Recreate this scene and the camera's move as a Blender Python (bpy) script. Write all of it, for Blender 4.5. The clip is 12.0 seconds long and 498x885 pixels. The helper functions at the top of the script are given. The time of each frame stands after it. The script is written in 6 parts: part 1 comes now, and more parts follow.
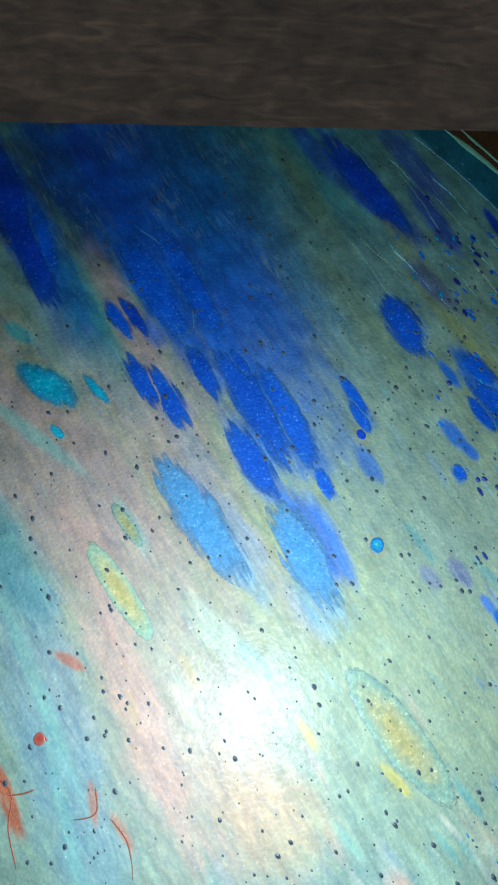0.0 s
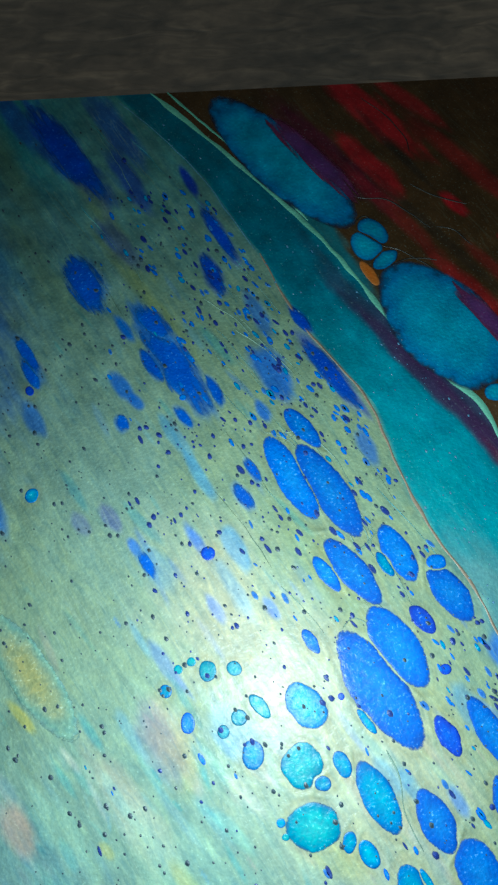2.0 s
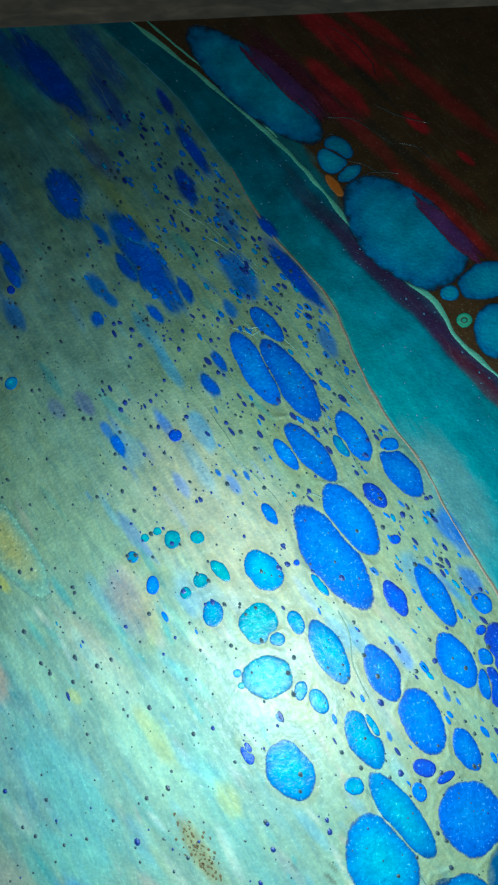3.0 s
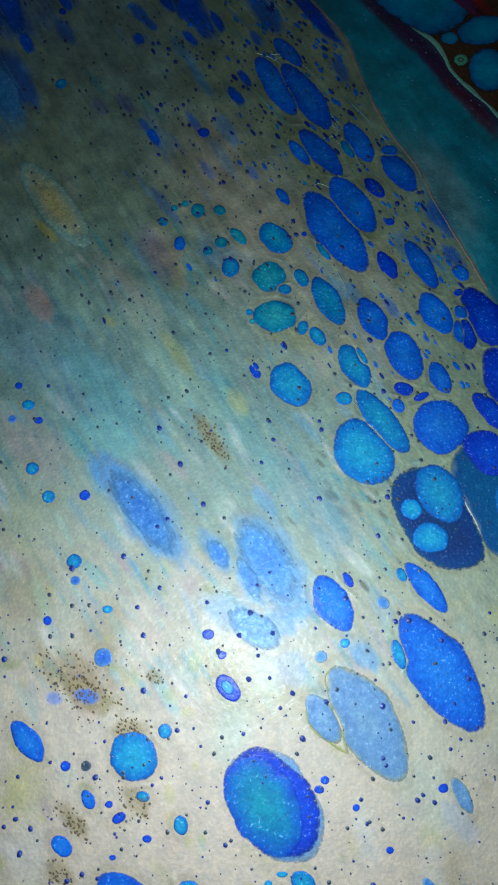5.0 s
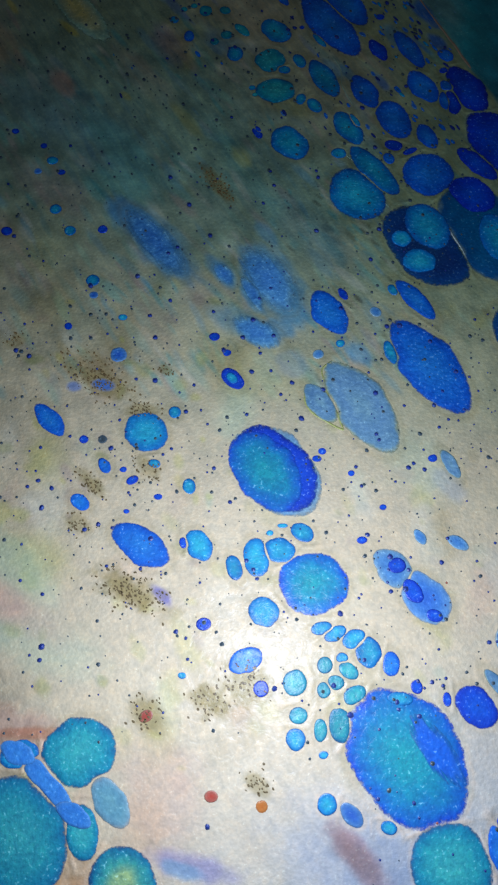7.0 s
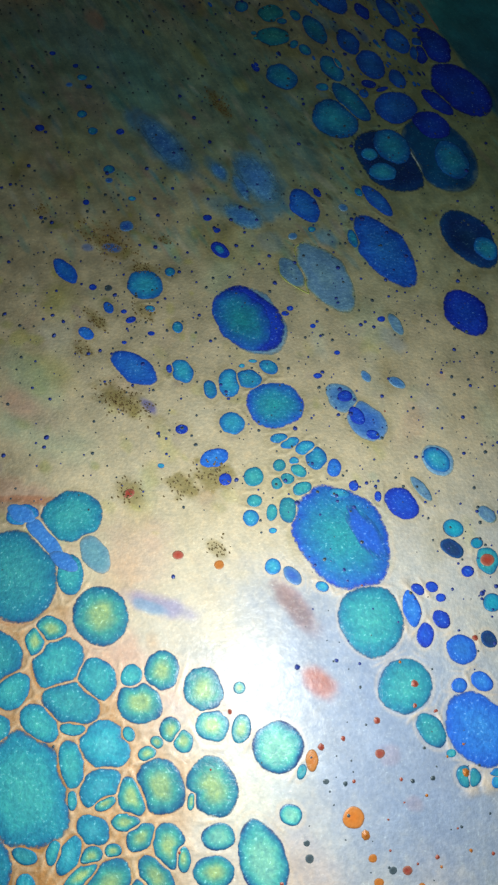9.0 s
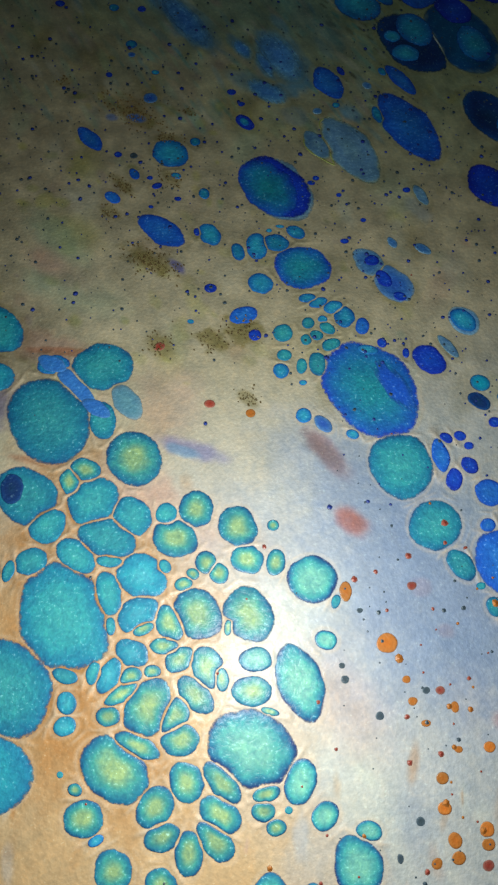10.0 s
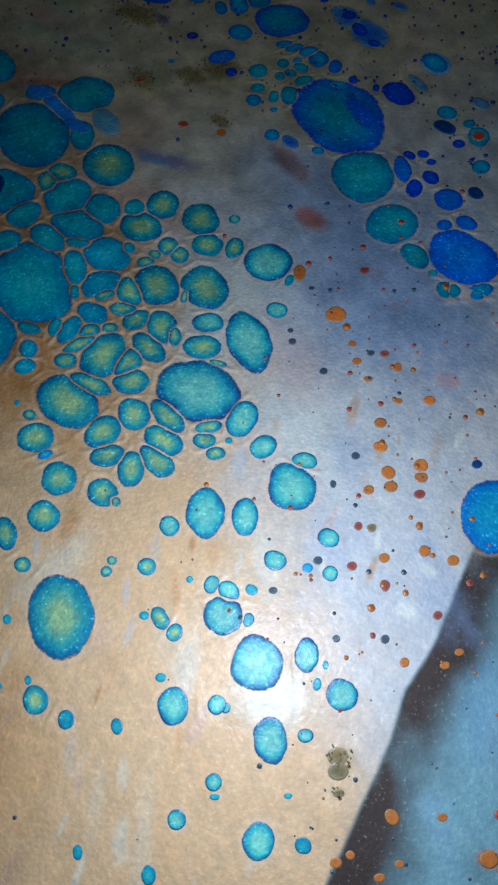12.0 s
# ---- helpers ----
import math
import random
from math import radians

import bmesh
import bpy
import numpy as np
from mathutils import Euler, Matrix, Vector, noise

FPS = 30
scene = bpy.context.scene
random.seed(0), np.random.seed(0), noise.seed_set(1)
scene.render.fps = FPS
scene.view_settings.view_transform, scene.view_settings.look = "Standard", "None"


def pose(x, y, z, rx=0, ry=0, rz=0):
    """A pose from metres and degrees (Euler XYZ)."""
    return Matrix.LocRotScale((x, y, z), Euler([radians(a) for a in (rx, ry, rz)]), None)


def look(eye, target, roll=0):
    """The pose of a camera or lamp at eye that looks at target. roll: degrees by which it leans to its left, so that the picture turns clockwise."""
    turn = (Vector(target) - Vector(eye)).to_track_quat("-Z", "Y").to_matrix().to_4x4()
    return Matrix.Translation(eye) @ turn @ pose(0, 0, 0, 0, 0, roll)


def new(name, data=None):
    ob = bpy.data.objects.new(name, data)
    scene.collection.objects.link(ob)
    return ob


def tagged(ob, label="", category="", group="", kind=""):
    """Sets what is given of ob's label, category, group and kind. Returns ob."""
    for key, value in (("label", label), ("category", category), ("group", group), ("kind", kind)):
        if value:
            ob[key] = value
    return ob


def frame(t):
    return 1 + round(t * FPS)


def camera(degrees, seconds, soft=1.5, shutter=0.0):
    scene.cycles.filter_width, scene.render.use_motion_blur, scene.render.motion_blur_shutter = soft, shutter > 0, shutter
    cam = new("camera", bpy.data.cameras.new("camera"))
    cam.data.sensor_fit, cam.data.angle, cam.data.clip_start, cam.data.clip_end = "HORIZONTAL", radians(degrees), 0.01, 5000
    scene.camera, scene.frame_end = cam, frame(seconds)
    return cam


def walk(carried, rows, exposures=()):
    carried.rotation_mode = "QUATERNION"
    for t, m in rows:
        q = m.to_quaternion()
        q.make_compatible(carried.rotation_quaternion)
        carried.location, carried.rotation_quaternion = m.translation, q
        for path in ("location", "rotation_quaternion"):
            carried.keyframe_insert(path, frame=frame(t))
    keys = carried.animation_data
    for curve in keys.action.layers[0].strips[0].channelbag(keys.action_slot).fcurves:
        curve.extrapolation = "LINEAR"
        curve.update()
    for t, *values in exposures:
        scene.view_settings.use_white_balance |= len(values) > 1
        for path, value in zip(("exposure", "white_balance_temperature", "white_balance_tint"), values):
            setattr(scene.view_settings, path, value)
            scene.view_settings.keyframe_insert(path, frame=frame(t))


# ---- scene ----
cam = camera(39.1, 12.0, soft=2.4)

# ---- the way of the camera: seconds, x, y, z, tilt, lean, turn ----
PATH = [
    (0.0, -0.0006, -0.0136, 0.2251, 19.05, -3.02, -1.47),
    (0.5, 0.0428, -0.0104, 0.222, 18.72, -0.22, -2.03),
    (1.0, 0.072, -0.0129, 0.2198, 18.68, 0.34, -3.2),
    (1.5, 0.0956, -0.0187, 0.2253, 19.11, -0.02, -3.41),
    (2.0, 0.1239, -0.0364, 0.229, 19.02, 0.08, -3.57),
    (2.5, 0.135, -0.065, 0.2303, 19.01, 0.05, -3.79),
    (3.0, 0.135, -0.0784, 0.2306, 18.98, 0.26, -3.11),
    (3.5, 0.136, -0.127, 0.2267, 18.33, 0.28, -2.19),
    (3.7, 0.1368, -0.1401, 0.2316, 18.75, 0.63, -1.68),
    (5.3, 0.1159, -0.2166, 0.229, 17.54, -1.98, -0.05),
    (5.5, 0.1118, -0.231, 0.2282, 17.72, -2.14, 0.1),
    (6.0, 0.1243, -0.2624, 0.2253, 17.46, -1.43, -0.16),
    (6.5, 0.1281, -0.2847, 0.2157, 17.73, -0.05, -0.49),
    (7.0, 0.1286, -0.3092, 0.2132, 20.84, 0.1, -0.24),
    (7.5, 0.1451, -0.3324, 0.2186, 21.94, 0.36, 1.39),
    (7.7, 0.1469, -0.3431, 0.2213, 21.94, 0.83, 1.76),
    (9.3, 0.1371, -0.4067, 0.2285, 23.9, -2.21, 3.05),
    (9.5, 0.136, -0.4196, 0.2187, 22.98, -2.58, 3.07),
    (10.0, 0.1255, -0.4326, 0.2118, 22.48, -2.8, 2.78),
    (10.5, 0.1323, -0.4679, 0.2031, 21.98, -1.99, 1.5),
    (11.0, 0.1313, -0.503, 0.2079, 23.57, -2.01, 0.85),
    (11.5, 0.121, -0.5182, 0.1991, 22.47, -0.66, 5.08),
    (12.0, 0.1621, -0.5301, 0.1808, 23.78, 0.24, 5.82),
]
EXPOSURES = [
    (0.0, 0.28, 5650, 8), (1.0, 0.10, 5600, 5), (2.0, 0.08, 5350, -10), (2.5, 0.10, 5150, -17), (3.7, 0.06, 5080, -12), (5.3, -0.23, 5400, 18), (6.3, -0.2, 5450, 18), (7.7, -0.1, 5850, 14),
    (9.3, 0.05, 6700, 6), (10.5, -0.22, 6300, 6), (11.2, -0.32, 5800, 9), (12.0, -0.28, 5200, 13),
]
walk(cam, [(t, pose(x, y, z, rx, ry, rz)) for t, x, y, z, rx, ry, rz in PATH], EXPOSURES)

# ---- light: a dark room at night, a small fixed lamp overhead replacing the hand-held light ----
world = bpy.data.worlds.new("night")
scene.world = world
world.use_nodes = True
world.node_tree.nodes["Background"].inputs[0].default_value = (0.05, 0.06, 0.08, 1)
world.node_tree.nodes["Background"].inputs[1].default_value = 0.02

# added lamp, high on the picture's normal so its highlight follows the camera
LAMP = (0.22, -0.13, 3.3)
lamp_data = bpy.data.lights.new("torch_stand_in", "AREA")
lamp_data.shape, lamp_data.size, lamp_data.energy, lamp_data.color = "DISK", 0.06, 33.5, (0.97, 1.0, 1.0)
lamp = new("torch_stand_in", lamp_data)
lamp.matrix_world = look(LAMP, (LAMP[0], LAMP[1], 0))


# ---- materials ----
def nodes_of(name):
    m = bpy.data.materials.new(name)
    m.use_nodes = True
    t = m.node_tree
    return m, t, t.nodes["Principled BSDF"]


def node(t, kind, links=(), **values):
    n = t.nodes.new(kind)
    for k, v in values.items():
        if k.startswith("i_"):
            n.inputs[k[2:].replace("_", " ")].default_value = v
        elif k == "blend_type":
            n.blend_type = v
        elif k == "data_type":
            n.data_type = v
        elif k == "operation":
            n.operation = v
        elif k == "attribute_name":
            n.attribute_name = v
        elif k == "feature":
            n.feature = v
    for out, where in links:
        t.links.new(out, n.inputs[where])
    return n


def ramp(t, source, stops):
    n = t.nodes.new("ShaderNodeValToRGB")
    e = n.color_ramp.elements
    while len(e) < len(stops):
        e.new(0.5)
    for slot, (p, c) in zip(e, stops):
        slot.position = p
        slot.color = (*c, 1)
    t.links.new(source, n.inputs[0])
    return n.outputs[0]


def mixed(t, kind, factor, a, b):
    n = t.nodes.new("ShaderNodeMix")
    n.data_type, n.blend_type = "RGBA", kind
    if isinstance(factor, float):
        n.inputs[0].default_value = factor
    else:
        t.links.new(factor, n.inputs[0])
    for slot, v in ((6, a), (7, b)):
        if isinstance(v, tuple):
            n.inputs[slot].default_value = (*v, 1)
        else:
            t.links.new(v, n.inputs[slot])
    return n.outputs[2]


# pearl lobes tuned to imitate a near light's fall-off away from the highlight
SHEEN = 0.96
ROUGH = 0.505
PALE = 0.25


def deepened(t, colour, power, tint):
    """The saturated body colour under the pearl: channels fall off by their distance from the strongest."""
    parts = node(t, "ShaderNodeSeparateColor", [(colour, 0)])
    top = node(t, "ShaderNodeMath", [(parts.outputs[0], 0), (parts.outputs[1], 1)], operation="MAXIMUM")
    top = node(t, "ShaderNodeMath", [(top.outputs[0], 0), (parts.outputs[2], 1)], operation="MAXIMUM")
    gain = node(t, "ShaderNodeMath", [(top.outputs[0], 0)], operation="POWER")
    gain.inputs[1].default_value = -power
    bent = node(t, "ShaderNodeGamma", [(colour, 0)])
    bent.inputs[1].default_value = 1 + power
    scaled = node(t, "ShaderNodeVectorMath", [(bent.outputs[0], 0)], operation="SCALE")
    t.links.new(gain.outputs[0], scaled.inputs["Scale"])
    return mixed(t, "MULTIPLY", 1.0, scaled.outputs[0], tint)


def enamel(t, shader, colour, rough=ROUGH, coat=0.5, glint=0.5, grain=900.0, bumpy=0.10, fade=None, power=0.5, tint=(0.62, 0.88, 1.04), milk=(0.62, 0.76, 0.74)):
    """Pearl pigment in glossy acrylic: a saturated body under a paler sheen, glitter glints painted in, fine relief, a
    thin clear coat.
    """
    where = node(t, "ShaderNodeNewGeometry").outputs["Position"]
    fine = node(t, "ShaderNodeTexNoise", [(where, "Vector")], i_Scale=grain, i_Detail=3.0)
    mid = node(t, "ShaderNodeTexNoise", [(where, "Vector")], i_Scale=90.0, i_Detail=4.0)
    curd = node(t, "ShaderNodeTexNoise", [(where, "Vector")], i_Scale=430.0, i_Detail=5.0, i_Roughness=0.62, i_Distortion=0.7)
    flakes = node(t, "ShaderNodeTexNoise", [(where, "Vector")], i_Scale=1250.0, i_Detail=2.0)
    shade = ramp(t, fine.outputs[0], [(0.3, (0.72, 0.72, 0.72)), (0.7, (1.25, 1.25, 1.25))])
    c = mixed(t, "MULTIPLY", 0.25, colour, shade)
    broad = ramp(t, mid.outputs[0], [(0.3, (0.86, 0.87, 0.88)), (0.7, (1.12, 1.1, 1.08))])
    c = mixed(t, "MULTIPLY", 0.8, c, broad)
    marble = ramp(t, curd.outputs[0], [(0.32, (0.62, 0.70, 0.80)), (0.5, (1, 1, 1)), (0.68, (1.45, 1.3, 1.15))])
    c = mixed(t, "MULTIPLY", min(1.0, glint * 1.2), c, marble)
    # glitter's glints, added to the colour as pale dots, in drifts between bare patches
    drift = ramp(t, curd.outputs[0], [(0.42, (0.05, 0.05, 0.05)), (0.62, (1, 1, 1))])
    glint_mask = ramp(t, flakes.outputs[0], [(0.60, (0, 0, 0)), (0.70, (1, 1, 1))])
    strength = node(t, "ShaderNodeMath", [(glint_mask, 0), (drift, 1)], operation="MULTIPLY")
    strength = node(t, "ShaderNodeMath", [(strength.outputs[0], 0)], operation="MULTIPLY")
    strength.inputs[1].default_value = glint * 1.5
    c = mixed(t, "ADD", strength.outputs[0], c, (0.36, 0.44, 0.42))
    pits = ramp(t, flakes.outputs[0], [(0.25, (0.5, 0.55, 0.6)), (0.42, (1, 1, 1))])
    c = mixed(t, "MULTIPLY", glint * 0.7, c, pits)
    deep = deepened(t, c, power, tint)
    pale = mixed(t, "MIX", 0.09, c, milk)
    t.links.new(deep, shader.inputs["Base Color"])
    shader.inputs["Roughness"].default_value = 0.6
    shader.inputs["Specular IOR Level"].default_value = 0.1
    bump = node(t, "ShaderNodeBump", [(fine.outputs[0], "Height")], i_Strength=bumpy, i_Distance=0.0004)
    t.links.new(bump.outputs[0], shader.inputs["Normal"])
    last = shader
    for tone, spread, share in ((deep, rough, SHEEN), (pale, rough - 0.08, PALE)):
        r = node(t, "ShaderNodeMapRange", [(mid.outputs[0], 0)])
        r.inputs[3].default_value, r.inputs[4].default_value = spread - 0.05, spread + 0.05
        pearl = t.nodes.new("ShaderNodeBsdfAnisotropic")
        pearl.distribution = "BECKMANN"
        t.links.new(tone, pearl.inputs["Color"])
        t.links.new(r.outputs[0], pearl.inputs["Roughness"])
        t.links.new(bump.outputs[0], pearl.inputs["Normal"])
        both = t.nodes.new("ShaderNodeMixShader")
        both.inputs[0].default_value = share
        t.links.new(last.outputs[0], both.inputs[1])
        t.links.new(pearl.outputs[0], both.inputs[2])
        last = both
    varnish = t.nodes.new("ShaderNodeBsdfAnisotropic")
    varnish.distribution = "GGX"
    varnish.inputs["Roughness"].default_value = 0.17
    over = t.nodes.new("ShaderNodeMixShader")
    over.inputs[0].default_value = coat * 0.024
    t.links.new(last.outputs[0], over.inputs[1])
    t.links.new(varnish.outputs[0], over.inputs[2])
    last = over
    if fade:
        clear = t.nodes.new("ShaderNodeBsdfTransparent")
        last = t.nodes.new("ShaderNodeMixShader")
        t.links.new(fade, last.inputs[0])
        t.links.new(over.outputs[0], last.inputs[1])
        t.links.new(clear.outputs[0], last.inputs[2])
    t.links.new(last.outputs[0], t.nodes["Material Output"].inputs[0])
    peel = node(t, "ShaderNodeBump", [(curd.outputs[0], "Height")], i_Strength=0.12, i_Distance=0.0006)
    t.links.new(peel.outputs[0], varnish.inputs["Normal"])


def along_flow(t, where, long, across):
    """Coordinates drawn out along the flow of the pour."""
    turned = node(t, "ShaderNodeMapping", [(where, "Vector")])
    turned.inputs["Rotation"].default_value = (0, 0, radians(60))
    drawn = node(t, "ShaderNodeMapping", [(turned.outputs[0], "Vector")])
    drawn.inputs["Scale"].default_value = (long, across, 60)
    return drawn.outputs[0]


def film_material():
    m, t, s = nodes_of("poured_paint")
    a = node(t, "ShaderNodeVertexColor")
    a.layer_name = "paint"
    combed = node(t, "ShaderNodeAttribute", attribute_name="combed").outputs["Fac"]
    where = node(t, "ShaderNodeNewGeometry").outputs["Position"]
    cloud = node(t, "ShaderNodeTexNoise", [(where, "Vector")], i_Scale=240.0, i_Detail=7.0, i_Roughness=0.65)
    c = mixed(t, "MULTIPLY", 0.3, a.outputs[0], ramp(t, cloud.outputs[0], [(0.3, (0.78, 0.80, 0.76)), (0.5, (1, 1, 1)), (0.7, (1.2, 1.16, 1.1))]))
    lines = node(t, "ShaderNodeTexNoise", [(along_flow(t, where, 70, 480), "Vector")], i_Scale=1.0, i_Detail=4.0)
    c = mixed(t, "MULTIPLY", 0.3, c, ramp(t, lines.outputs[0], [(0.3, (0.82, 0.84, 0.86)), (0.7, (1.16, 1.15, 1.12))]))
    # combed streaks of neighbouring pigments and hair-fine pale threads in the upper part
    comb = node(t, "ShaderNodeTexNoise", [(along_flow(t, where, 90, 430), "Vector")], i_Scale=1.0, i_Detail=5.0, i_Roughness=0.6, i_Distortion=1.4)
    streak = ramp(t, comb.outputs[0], [(0.28, (0.72, 0.80, 0.88)), (0.45, (0.93, 0.95, 0.97)), (0.55, (1.03, 1.02, 1.0)), (0.72, (1.22, 1.18, 1.06))])
    c = mixed(t, "MULTIPLY", combed, c, streak)
    hair = node(t, "ShaderNodeTexNoise", [(along_flow(t, where, 34, 300), "Vector")], i_Scale=1.0, i_Detail=3.0, i_Distortion=0.9)
    thread = ramp(t, hair.outputs[0], [(0.47, (0, 0, 0)), (0.495, (1, 1, 1)), (0.505, (1, 1, 1)), (0.53, (0, 0, 0))])
    patch = ramp(t, node(t, "ShaderNodeTexNoise", [(where, "Vector")], i_Scale=42.0, i_Detail=2.0).outputs[0], [(0.46, (0, 0, 0)), (0.62, (1, 1, 1))])
    amount = node(t, "ShaderNodeMath", [(thread, 0), (patch, 1)], operation="MULTIPLY")
    amount = node(t, "ShaderNodeMath", [(amount.outputs[0], 0), (combed, 1)], operation="MULTIPLY")
    amount = node(t, "ShaderNodeMath", [(amount.outputs[0], 0)], operation="MULTIPLY")
    amount.inputs[1].default_value = 0.32
    c = mixed(t, "MIX", amount.outputs[0], c, (0.46, 0.54, 0.46))
    enamel(t, s, c, rough=0.485, glint=0.24, bumpy=0.07, power=0.4, tint=(0.83, 0.98, 0.90), milk=(0.98, 0.70, 0.64))
    return m


def cell_material(name, centre, body, rim, edge, glint=0.6, core=0.15, ring=0.55, bite_depth=0.25, drawn=False):
    """Paint cell: colour runs from its centre out to the rim and a thin edge line."""
    m, t, s = nodes_of(name)
    out = node(t, "ShaderNodeAttribute", attribute_name="outward")
    where = node(t, "ShaderNodeNewGeometry").outputs["Position"]
    wob = node(t, "ShaderNodeTexNoise", [(where, "Vector")], i_Scale=190.0, i_Detail=6.0)
    add = node(t, "ShaderNodeMath", [(wob.outputs[0], 0)], operation="MULTIPLY_ADD")
    add.inputs[1].default_value = 0.44
    t.links.new(out.outputs["Fac"], add.inputs[2])
    sub = node(t, "ShaderNodeMath", [(add.outputs[0], 0)], operation="SUBTRACT")
    sub.inputs[1].default_value = 0.22
    c = ramp(t, sub.outputs[0], [(core, centre), (ring, body), (0.88, rim), (1.0, edge)])
    info = node(t, "ShaderNodeObjectInfo")
    tone = ramp(t, info.outputs["Random"], [(0.0, (0.75, 0.8, 0.85)), (1.0, (1.2, 1.15, 1.1))])
    c = mixed(t, "MULTIPLY", 0.8, c, tone)
    # the rim thins out into the ground, unevenly
    if drawn:
        bite = node(t, "ShaderNodeTexNoise", [(along_flow(t, where, 70, 560), "Vector")], i_Scale=1.0, i_Detail=5.0, i_Distortion=0.5)
    else:
        bite = node(t, "ShaderNodeTexNoise", [(where, "Vector")], i_Scale=520.0, i_Detail=6.0, i_Roughness=0.7)
    edge_at = node(t, "ShaderNodeMath", [(bite.outputs[0], 0)], operation="MULTIPLY_ADD")
    edge_at.inputs[1].default_value = bite_depth
    t.links.new(out.outputs["Fac"], edge_at.inputs[2])
    thin = node(t, "ShaderNodeMapRange", [(edge_at.outputs[0], 0)])
    thin.inputs[1].default_value, thin.inputs[2].default_value = (0.68 if drawn else 0.94) + bite_depth / 2, (1.0 if drawn else 1.01) + bite_depth / 2
    enamel(t, s, c, glint=glint, fade=thin.outputs[0], tint=(0.98, 0.95, 0.9) if body[0] > body[2] else (0.62, 0.88, 1.04))
    return m


